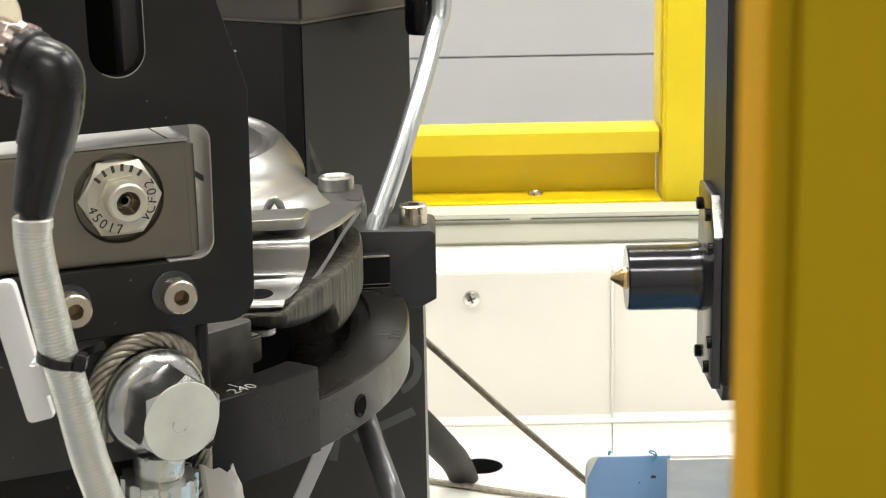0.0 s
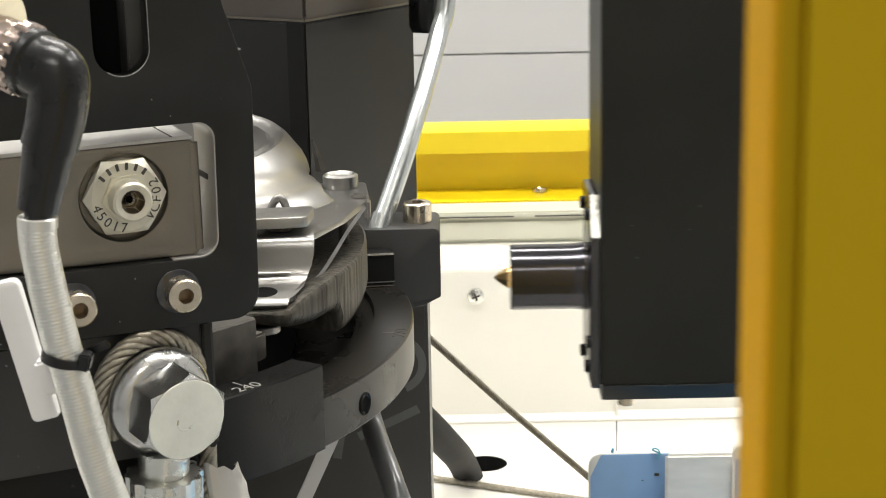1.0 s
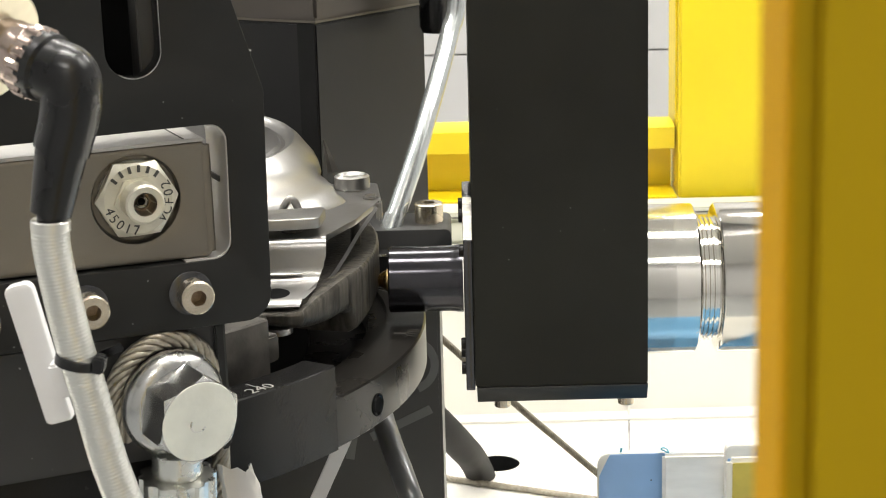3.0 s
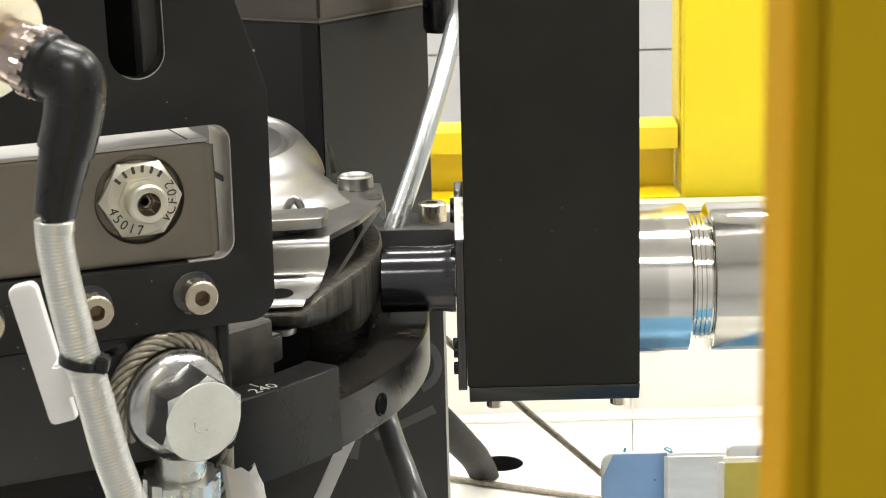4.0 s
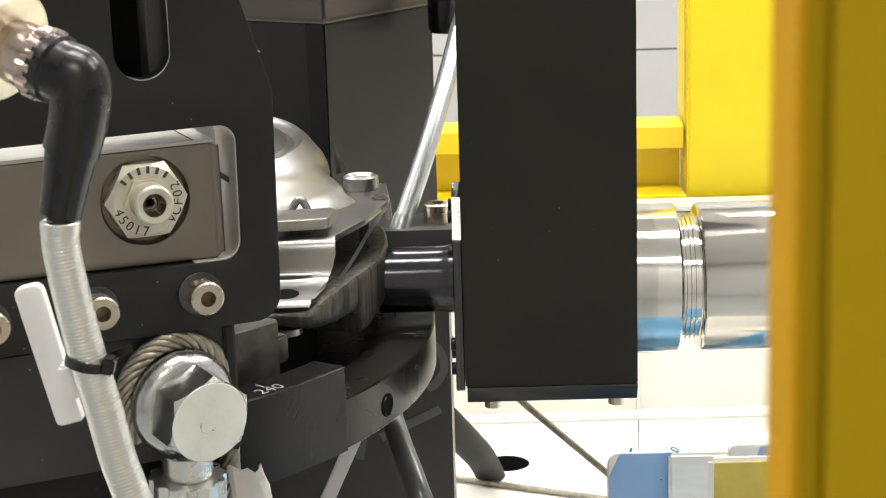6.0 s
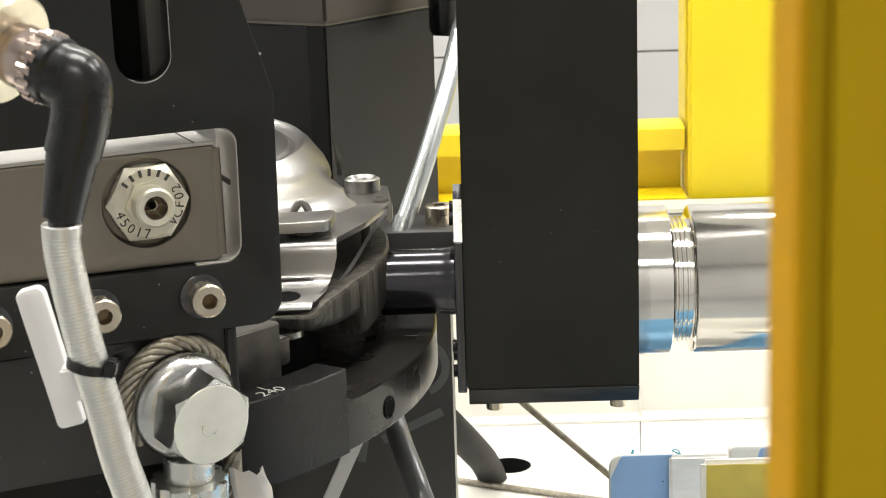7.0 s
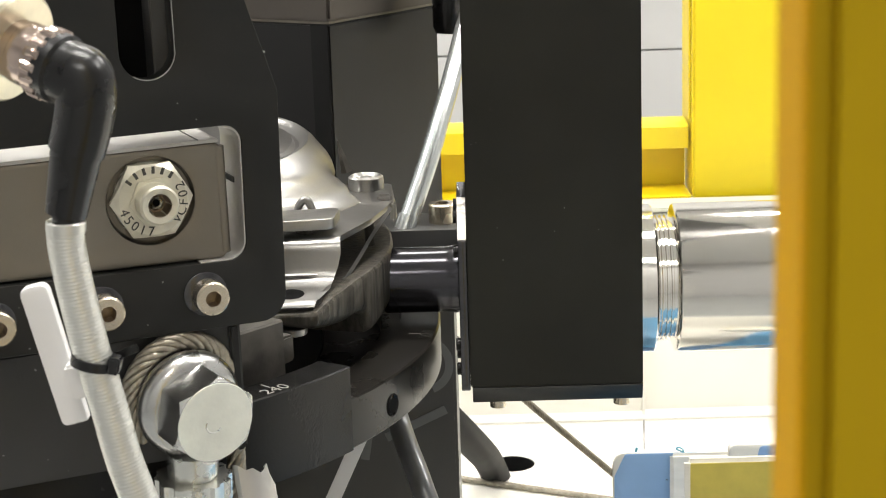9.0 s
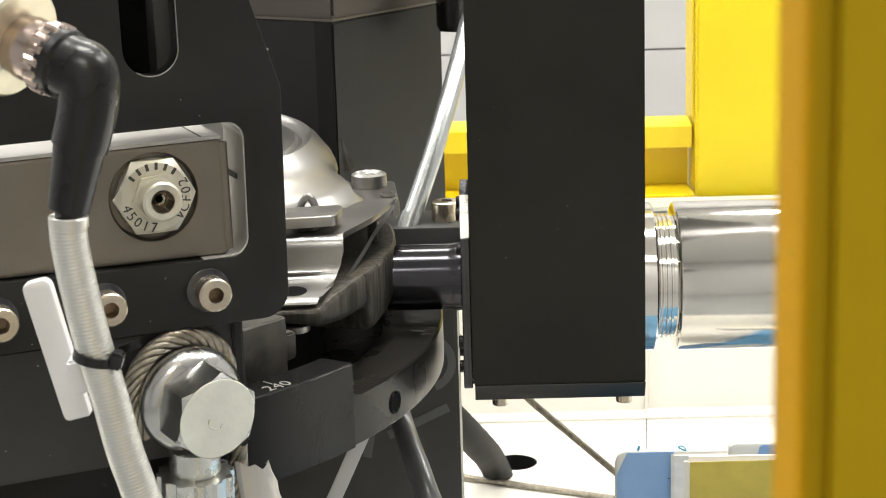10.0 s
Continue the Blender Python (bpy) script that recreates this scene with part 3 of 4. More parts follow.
# ---------------------------------------------------------------- clutch cover with pressure plate
def clutch():
    t = thing("clutch_cover", "bright stamped steel clutch cover over a cast pressure plate", "clutch", RING)
    # the underside of the plate is stepped: a leg, a web and a hanging lug
    under = [(-38, 0.3500), (-33.5, 0.3500), (-30.0, 0.3465), (-27.5, 0.3447), (-23.5, 0.3430),
             (-20.0, 0.3432), (-18.4, 0.3425), (-17.4, 0.3390), (-16.7, 0.3290), (-15.4, 0.3280), (-9.0, 0.3300), (-2.0, 0.3325), (10, 0.3345), (60, 0.3440)]
    bm = bmesh.new()
    rings = []
    for i in range(197):
        deg = -38 + 98 * i / 196
        zb = float(np.interp(deg, [u[0] for u in under], [u[1] for u in under]))
        top = float(np.interp(deg, [-31, -27, -20], [0.3560, 0.3600, 0.3628]))
        rough = 0.0002 * math.sin(deg * 7.3) + 0.00015 * math.sin(deg * 19.1)
        ro = float(np.interp(deg, [-33.5, -30.5], [0.2270, 0.2428])) + rough
        prof = [(0.17, zb), (ro - 0.0053, zb), (ro - 0.0016, zb + 0.0022), (ro, zb + 0.006), (ro, top - 0.0016), (ro - 0.0013, top), (0.17, top)]
        ca, sa = math.cos(radians(deg)), math.sin(radians(deg))
        rings.append([bm.verts.new((r * ca, r * sa, z)) for r, z in prof])
    for p, q in zip(rings, rings[1:]):
        for j in range(7):
            bm.faces.new((p[j], q[j], q[(j + 1) % 7], p[(j + 1) % 7]))
    bm.faces.new(rings[0]), bm.faces.new(rings[-1][::-1])
    part("pressure_plate", bm, M_CAST, t, "dark machined cast iron pressure plate", smooth=40)
    part("plate_leg", bevelled(lathe([(0.215, 0.3350), (0.2405, 0.3350), (0.2420, 0.3380), (0.2420, 0.3500), (0.215, 0.3500)], 6, -38.5, -35.2, closed=True), 0.0012, 2, 50), M_REST, t)
    part("plate_button", moved(cyl(0.0085, 0.3420, 0.3460, 24), Matrix.Translation((0.2235 * math.cos(radians(-30)), 0.2235 * math.sin(radians(-30)), 0))), M_STAMP, t, "pale round button under the plate")
    th = 0.0035
    # the dome of the cover stands off the axis of the ring
    dome = Matrix.Translation((0.114, 0.045, 0))
    out = [(0.0, 0.4236), (0.058, 0.4238), (0.0655, 0.4238), (0.0672, 0.4208), (0.0695, 0.4206), (0.0718, 0.4248), (0.0750, 0.4257), (0.0790, 0.4220),
           (0.0825, 0.4165), (0.0862, 0.4105), (0.0882, 0.4045), (0.0895, 0.3970), (0.0925, 0.3915), (0.0985, 0.3868)]
    web = out[:8] + [(0.0832, 0.4160), (0.0890, 0.4090), (0.0965, 0.4022), (0.1055, 0.3962), (0.1130, 0.3912), (0.1190, 0.3868)]

    def soft_step(x):
        x = min(1.0, max(0.0, x))
        return x * x * (3 - 2 * x)

    bm = bmesh.new()
    rings, n = [], 144
    for i in range(n):
        deg = -180 + 360 * i / n
        k = soft_step((deg + 82) / 16) * soft_step((-4 - deg) / 18)
        prof = [(a + (c - a) * k, b + (d - b) * k) for (a, b), (c, d) in zip(out, web)]
        prof = [(r * (1.05 if z > 0.395 else 1.0), z) for r, z in prof]
        # the mouth of the dome leans forward
        prof = [(r, z + (0.09 * r * math.sin(radians(deg)) - 0.0082) * soft_step((z - 0.388) / 0.036)) for r, z in prof]
        prof += [(max(0.0, r - 0.0006), z - th) for r, z in prof[::-1]]
        rings.append([bm.verts.new((r * math.cos(radians(deg)), r * math.sin(radians(deg)), z)) for r, z in prof])
    for i in range(n):
        p, q = rings[i], rings[(i + 1) % n]
        for j in range(1, len(p) - 2):
            bm.faces.new((p[j], q[j], q[j + 1], p[j + 1]))
    for j in (1, len(rings[0]) - 2):
        bm.faces.new([r[j] for r in rings])
    bmesh.ops.delete(bm, geom=[v for v in bm.verts if not v.link_faces], context="VERTS")
    part("cover", moved(bm, dome), M_STAMP, t, smooth=48)
    # flat rim, folded down into a skirt and out again into a foot
    zf = 0.3866
    rim = rounded([(0.2410, 0.058, 0.004), (0.2450, 0.010, 0.006), (0.2330, -0.0420, 0.02), (0.2190, -0.0790, 0.001), (0.100, -0.0910, 0), (0.100, 0.058, 0)], 6)
    part("flange", moved(sheet(rim, [], 0.0036, 0.0006), Matrix.Translation((0, 0, zf))), M_STAMP, t)
    fold = [(-0.070, zf), (-0.0800, zf - 0.0001), (-0.0835, zf - 0.0010), (-0.0858, zf - 0.0034), (-0.0868, zf - 0.0070), (-0.0875, zf - 0.0150), (-0.0890, zf - 0.0195), (-0.0925, zf - 0.0222),
            (-0.100, zf - 0.0236), (-0.116, zf - 0.0252), (-0.1195, zf - 0.0262), (-0.1205, zf - 0.0280)]
    under = [(y + 0.0028, z - 0.0026) for y, z in fold[::-1]]
    loop = fold + under
    bm = bmesh.new()
    cols = []
    n = 12
    for i in range(n + 1):
        x = 0.14 + (0.2190 - 0.14) * (i / n)
        col = []
        for y, z in loop:
            k = max(0.0, (zf - z - 0.012) / 0.016)
            xx = x - 0.007 * k * (i / n) ** 3 - (0.010 * max(0.0, (-y - 0.108) / 0.0125) ** 2 if i == n else 0.0)
            col.append(bm.verts.new((xx, y - 0.004 * (1 - i / n), z)))
        cols.append(col)
    m = len(loop)
    for a, b in zip(cols, cols[1:]):
        for j in range(m):
            bm.faces.new((a[j], b[j], b[(j + 1) % m], a[(j + 1) % m]))
    bm.faces.new(cols[0][::-1]), bm.faces.new(cols[-1])
    f = part("mounting_foot", bm, M_STAMP, t, smooth=50)
    groove = [Vector((0.135 + 0.0715 * k / 10, -0.0905 - (0.004 if k < 1 else 0.0) - 0.0003 * (10 - k), zf - 0.0186)) for k in range(11)]
    part("pressed_groove", tube(groove, 0.0011, 10, [0.0011] * 9 + [0.0009, 0.0004]), M_FINGER, f, "pressed groove along the bend")
    # flat near-black disc, the hole's shade as colour
    part("foot_hole", moved(lathe([(0, 0.0003), (0.0068, 0.0003), (0.0074, 0)], 32), Matrix.Identity(4)), M_VOID, f,
         m=Matrix.Translation((0.1935, -0.1080, zf - 0.0242)) @ Matrix.Rotation(radians(6), 4, "X"))
    # thin near-black sheet paints the dark of the slot by the finger
    part("slot_gap", moved(sheet(rounded([(-0.035, -0.006, 0.002), (0.022, -0.006, 0.004), (0.028, 0.009, 0.003), (-0.035, 0.009, 0.002)], 4), [], 0.0006, 0.0001), Matrix.Translation((0.187, -0.0600, zf + 0.0007))), M_VOID, t)
    part("rivet", moved(lathe([(0, 0.0058), (0.0070, 0.0058), (0.0088, 0.0078), (0.0106, 0.0066), (0.0109, -0.0005), (0, -0.0005)], 36), Matrix.Translation((0.2265, 0.044, 0.3872))), M_FINGER, t, "flat round rivet head")
    pts = smooth_path([(0.2425, -0.002, 0.3835), (0.2340, -0.030, 0.376), (0.2265, -0.055, 0.3675), (0.2190, -0.080, 0.3610), (0.2110, -0.096, 0.3590)], 8)
    bm = bmesh.new()
    prev = None
    for p in pts:
        row = [bm.verts.new(p + Vector((0, 0, dz)) + Vector((dx, 0, 0))) for dx, dz in ((0, 0.0018), (0.0012, 0), (0, -0.0018), (-0.0012, 0))]
        if prev:
            for k in range(4):
                bm.faces.new((prev[k], prev[(k + 1) % 4], row[(k + 1) % 4], row[k]))
        prev = row
    part("strap", bm, M_STAMP, t, "bent spring strap")
    part("hook", moved(box(-0.0018, 0.0018, -0.005, 0.005, -0.011, 0.001, 0.0015), Matrix.Translation((0.2440, 0.004, 0.3865))), M_STAMP, t)
    part("rim_bead", moved(box(-0.006, 0.003, -0.004, 0.004, -0.001, 0.0035, 0.0015), Matrix.Translation((0.2405, 0.012, 0.3865))), M_STAMP, t)
    part("plate_pin", moved(cyl(0.003, 0, 0.03, 16), Matrix.Translation((0.2300, -0.003, 0.3535))), M_CAST, t)
    bm = bmesh.new()
    bmesh.ops.create_cone(bm, cap_ends=True, segments=4, radius1=0.0035, radius2=0.0006, depth=0.02)
    part("spring_tab", moved(bm, Matrix.Translation((0.2125, 0.05, 0.4055)) @ Matrix.Rotation(radians(-14), 4, "Y")), M_REST, t, "dark pointed spring tab")
    lug = smooth_path([(-0.007, 0, -0.006), (-0.004, 0, 0.004), (0.0, 0, 0.008), (0.003, 0, 0.004), (0.006, 0, -0.006)], 6)
    part("lug", moved(tube(lug, 0.0022, 12), Matrix.Translation(Vector((0.1985, -0.052, 0.3930)))), M_STAMP, t)


clutch()


def clamp_finger():
    m = Matrix.Translation(Vector((-0.0900, 0.935, 0.3905))) @ Matrix.Rotation(radians(8), 4, "Z")
    t = thing("clamp_finger", "flat grey steel clamp finger pressing on the cover", "clamp", m)
    o = rounded([(-0.06, -0.014, 0.002), (0.008, -0.014, 0.005), (0.014, 0.014, 0.004), (-0.06, 0.014, 0.002)], 5)
    part("finger", moved(sheet(o, [], 0.006, 0.0009), Matrix.Translation((0.006, 0, 0.006))), M_FINGER, t)
    part("pad", moved(cyl(0.006, -0.0039, -0.0002, 24), Matrix.Translation((0.0, 0, 0))), M_CAST, t)


clamp_finger()

# ---------------------------------------------------------------- black fixture plate
S0 = Vector((-0.118, 0.77, 0.3943))
PLATE = (Matrix.Translation(S0) @ Matrix.Rotation(radians(24), 4, "Z") @ Y_NEG @ Matrix.Rotation(radians(0.5), 4, "Z"))


def fixture_plate():
    t = thing("fixture_plate", "black anodised fixture plate with slot and window", "fixture plate", PLATE)
    o = rounded([(0.0165, 0.160, 0), (0.0255, 0.128, 0.01), (0.0365, 0.092, 0.012), (0.0345, -0.0135, 0.0125), (-0.14, -0.0115, 0.004), (-0.14, 0.160, 0)], 8)
    slot = rounded([(-0.0332, 0.1016, 0.0122), (-0.0085, 0.1016, 0.0122), (-0.0085, 0.158, 0.0122), (-0.0332, 0.158, 0.0122)], 10)
    win = rounded([(-0.10, 0.0195, 0.006), (0.0175, 0.0170, 0.0085), (0.0185, 0.0785, 0.008), (-0.10, 0.0785, 0.006)], 8)
    part("plate", sheet(o, [slot, win], 0.012, 0.0006), M_ANOD, t)
    def edge_run(d):
        pts = rounded([(-0.10, 0.0195 + d, 0.006), (0.0175 - d, 0.0170 + d, 0.0085), (0.0185 - d, 0.0785 - d, 0.008), (-0.10, 0.0785 - d, 0.006)], 8)
        return [q for q in pts if q[0] > -0.05]
    near, rim = edge_run(-0.0003), edge_run(0.0006)
    part("window_liner", moved(sheet([(-0.004, near[0][1] + 0.0003), *near] + rim[::-1] + [(-0.004, rim[0][1] + 0.0003)], [], 0.031, 0.0001), Matrix.Translation((0, 0, -0.0012))), M_RIM, t, "bright bare metal lining of the window")
    part("wall_gap", box(0.0168, 0.0184, 0.0500, 0.0526, -0.032, -0.0125, 0), M_DARK, t)
    # thin pale tube draws the glint on the slot's lower right edge
    lip = [Vector((-0.02085 + 0.0122 * math.cos(radians(a)), 0.1138 + 0.0122 * math.sin(radians(a)), -0.0003)) for a in range(-125, 1, 9)] + [Vector((-0.0086, 0.157, -0.0003))]
    part("slot_glint", tube(lip, 0.0003, 8), M_FINGER, t, "bright glint drawn along the slot edge")
    # black sheets behind and left of the slot paint its inner shade
    part("slot_shade_back", box(-0.045, 0.004, 0.085, 0.158, -0.030, -0.0285, 0), M_VOID, t)
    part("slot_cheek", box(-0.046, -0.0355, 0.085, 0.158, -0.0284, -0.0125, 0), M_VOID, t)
    part("slot_cheek", box(-0.0150, 0.004, 0.085, 0.158, -0.0284, -0.0135, 0.0006), M_FOOT, t)
    part("inner_screw", moved(lathe([(0, 0.004), (0.003, 0.0036), (0.0042, 0.0015), (0.0042, 0)], 24), Matrix.Translation((-0.0330, 0.1190, -0.0270))), M_BLACK, t, "dark screw inside the slot")
    part("lower_block", box(-0.14, 0.0145, -0.075, -0.0142, -0.045, -0.009, 0.0012), M_SATIN, t)
    part("lower_rib", box(0.0085, 0.0125, -0.075, -0.0145, -0.0088, -0.006, 0.0008), M_ANOD, t)
    part("foot", box(-0.14, 0.0, -0.395, -0.0755, -0.10, -0.03, 0.0012), M_CABLE, t)
    for a, b in ((-0.0026, 0.0036), (-0.0497, 0.0036), (-0.0967, 0.0036)):
        w = part("washer", moved(lathe([(0, 0.0002), (0.0096, 0.0002), (0.0100, 0.0006), (0.0100, 0.0016), (0.0094, 0.0020), (0, 0.0021)], 40), Matrix.Translation((a - 0.0008, b + 0.0004, 0))), M_FLANGE, t, "dark spring washer")
        socket_screw("socket_screw", 0.0076, 0.0090, t, Matrix.Translation((a, b, 0.0022)) @ Matrix.Rotation(radians(12), 4, "Z"))
    arm = thing("swing_clamp", "brown grey steel swing clamp inside the plate window", "clamp", PLATE)
    ao = rounded([(-0.11, 0.0205, 0.002), (0.0098, 0.0182, 0.003), (0.0098, 0.0705, 0.003), (-0.11, 0.0705, 0.002)], 5)
    part("face", moved(sheet(ao, [circle_pts(-0.0235, 0.0480, 0.0198, 48)], 0.02, 0.0012), Matrix.Translation((0, 0, -0.004))), M_BROWN, arm)
    lo = rounded([(-0.11, 0.0185, 0.002), (0.0092, 0.0162, 0.003), (0.0092, 0.0702, 0.003), (-0.11, 0.0702, 0.002)], 6)
    part("backing", moved(sheet(lo, [], 0.050, 0.002), Matrix.Translation((0, 0, -0.0243))), M_RIM, arm, "bright milled body of the arm")
    part("top_pad", box(-0.11, 0.0092, 0.0706, 0.0722, -0.070, -0.0045, 0.0006), M_RIM, arm, "bright milled top face")
    part("end_band", moved(tube([Vector((0.0086, 0.0205, 0)), Vector((0.0086, 0.0690, 0))], 0.0026, 20), Matrix.Translation((0.0004, 0, -0.0060))), M_BROWN, arm, "rounded end edge of the arm")
    part("rim_notch", box(-0.0004, 0.0004, 0.0722, 0.0724, -0.045, -0.006, 0), M_DARK, arm)
    # the plug
    pm = PLATE @ Matrix.Translation((-0.0230, 0.0483, -0.0145))
    p = thing("hydraulic_plug", "zinc hexagon flange plug engraved with a part number", "plug", pm)
    part("recess", moved(lathe([(0.0, 0.0060), (0.0190, 0.0060), (0.0196, 0.0066), (0.0196, 0.0095)], 48), Matrix.Translation((-0.0005, 0, 0))), M_BROWN, p)
    part("flange", moved(lathe([(0, 0.0061), (0.0171, 0.0061), (0.0172, 0.0066), (0.0166, 0.0075), (0, 0.0075)], 48), Matrix.Identity(4)), M_ZINC, p)
    part("hexagon", moved(hex_head(0.0188, 0.0049, 0.0152, 0), Matrix.Translation((0, 0, 0.0076))), M_PLUG, p, "matt zinc hexagon face")
    part("step", prism(0.0112, 0.0126, 0.0146, 6, 0.0006, 5), M_PLUG, p)
    part("boss", lathe([(0.0042, 0.0165), (0.0052, 0.0245), (0.0078, 0.0250), (0.0088, 0.0240), (0.0088, 0.0146)], 40), M_PLUG, p)
    part("socket", lathe([(0, 0.0170), (0.0045, 0.0170), (0.0053, 0.0247)], 6), M_SOCK, p, smooth=0)
    part("inner_thread", lathe([(0.0018, 0.0172), (0.0026, 0.0182), (0.0034, 0.0172)], 24), M_ZINC, p)
    part("inner_bore", lathe([(0.0, 0.0173), (0.0017, 0.0173)], 20), M_VOID, p)
    r = 0.0138
    for word, a0, step in (("45017", 196, 16.5), ("VCF02", 318, 16.5)):
        for i, ch in enumerate(word):
            a = a0 + i * step
            part("numeral", text_bm(ch, 0.0062, 0.0001), M_DARK, p, "engraved " + ch,
                 m=Matrix.Rotation(radians(a), 4, "Z") @ Matrix.Translation((r, 0, 0.0127)) @ Matrix.Rotation(radians(90), 4, "Z"))
    for i in range(6):
        a = 51 + i * 17.4
        part("maker_mark", box(-0.0016, 0.0016, -0.0007, 0.0007, 0, 0.00015, 0), M_DARK, p,
             m=Matrix.Rotation(radians(a), 4, "Z") @ Matrix.Translation((r, 0, 0.0126)))


fixture_plate()


def eye_bolt():
    m = PLATE @ Matrix.Translation((-0.0172, -0.0440, -0.004)) @ Matrix.Rotation(radians(12), 4, "Y") @ Matrix.Rotation(radians(6), 4, "X")
    t = thing("rope_anchor", "zinc bolt and thimble holding a wire rope loop", "rope anchor", m)
    loop = [Vector((0.0250 * math.cos(radians(a)), 0.0020 + 0.0250 * math.sin(radians(a)), -0.0012)) for a in range(-15, 245, 5)]
    part("rope_loop", rope(smooth_path([Vector((0.0285, -0.062, 0.0)), Vector((0.0280, -0.040, 0.0)), Vector((0.0272, -0.022, 0.0))] + loop[::4], 6), 0.0047, 6, 0.032), M_ROPE, t, "twisted steel wire rope")
    eye = [(0.0175 + 0.0074 * math.cos(radians(d)), 0.0074 + 0.0078 * math.sin(radians(d))) for d in range(0, 360, 15)]
    part("thimble", lathe(eye, 72, closed=True), M_EYE, t, "polished round eye ring")
    part("shank", lathe([(0, -0.002), (0.0118, -0.002), (0.0118, 0.0125), (0.0150, 0.0132), (0.0150, 0.0150), (0, 0.0150)], 40), M_BLACK, t, "dark shank and washer")
    hd = part("bolt_head", moved(hex_head(0.0210, 0.0178, 0.0187, 22), Matrix.Translation((0, 0, 0.0151))), M_EYE, t, "zinc hexagon bolt head", smooth=18)
    part("end_face", moved(lathe([(0.0185, 0.0), (0.0182, 0.0003), (0.0120, 0.0004), (0, 0.0004)], 64), Matrix.Translation((0, 0, 0.0328))), M_CAP, hd, "matt round end face")
    part("forge_mark", moved(lathe([(0.0032, 0.0), (0.0036, 0.00025), (0.0042, 0.0)], 24, 150, 330), Matrix.Translation((-0.001, -0.001, 0.03318))), M_ZINC, hd)
    part("stud", moved(lathe([(0, 0), (0.0117, 0), (0.0117, 0.0105), (0.0108, 0.0120), (0, 0.0120)], 40), Matrix.Translation((0.0012, -0.0238, 0.008)) @ Matrix.Rotation(radians(90), 4, "X")), M_ZINC, t, smooth=20)
    bm = bmesh.new()
    n = 72
    lo, hi = [], []
    for i in range(n):
        a = 2 * math.pi * i / n
        r = 0.0178 if (i // 3) % 2 else 0.0162
        lo.append(bm.verts.new((r * math.cos(a), r * math.sin(a), 0)))
        hi.append(bm.verts.new((r * math.cos(a), r * math.sin(a), 0.02)))
    bm.faces.new(lo[::-1]), bm.faces.new(hi)
    for i in range(n):
        bm.faces.new((lo[i], lo[(i + 1) % n], hi[(i + 1) % n], hi[i]))
    part("knurled_nut", moved(bm, Matrix.Translation((0.0012, -0.0359, 0.008)) @ Matrix.Rotation(radians(90), 4, "X")), M_ZINC, t, smooth=20)
    f = thing("foil_wrap", "crumpled pale metal foil wrapped round the rope end", "foil", PLATE @ Matrix.Translation((0.0122, -0.0880, -0.002)))
    bm = bmesh.new()
    rnd = random.Random(5)
    rows = []
    for i in range(7):
        row = []
        for j in range(9):
            a = radians(-100 + 200 * j / 8)
            rr = 0.008 + 0.004 * i / 6 + rnd.uniform(-0.0012, 0.0012)
            row.append(bm.verts.new((rr * math.sin(a) + 0.0012 * i, 0.006 - i * 0.006 + rnd.uniform(-0.003, 0.003) * (i == 0), rr * math.cos(a) * 0.6)))
        rows.append(row)
    for a, b in zip(rows, rows[1:]):
        for j in range(8):
            bm.faces.new((a[j], a[j + 1], b[j + 1], b[j]))
    part("sheet", bm, M_RIM, f, smooth=20)


eye_bolt()


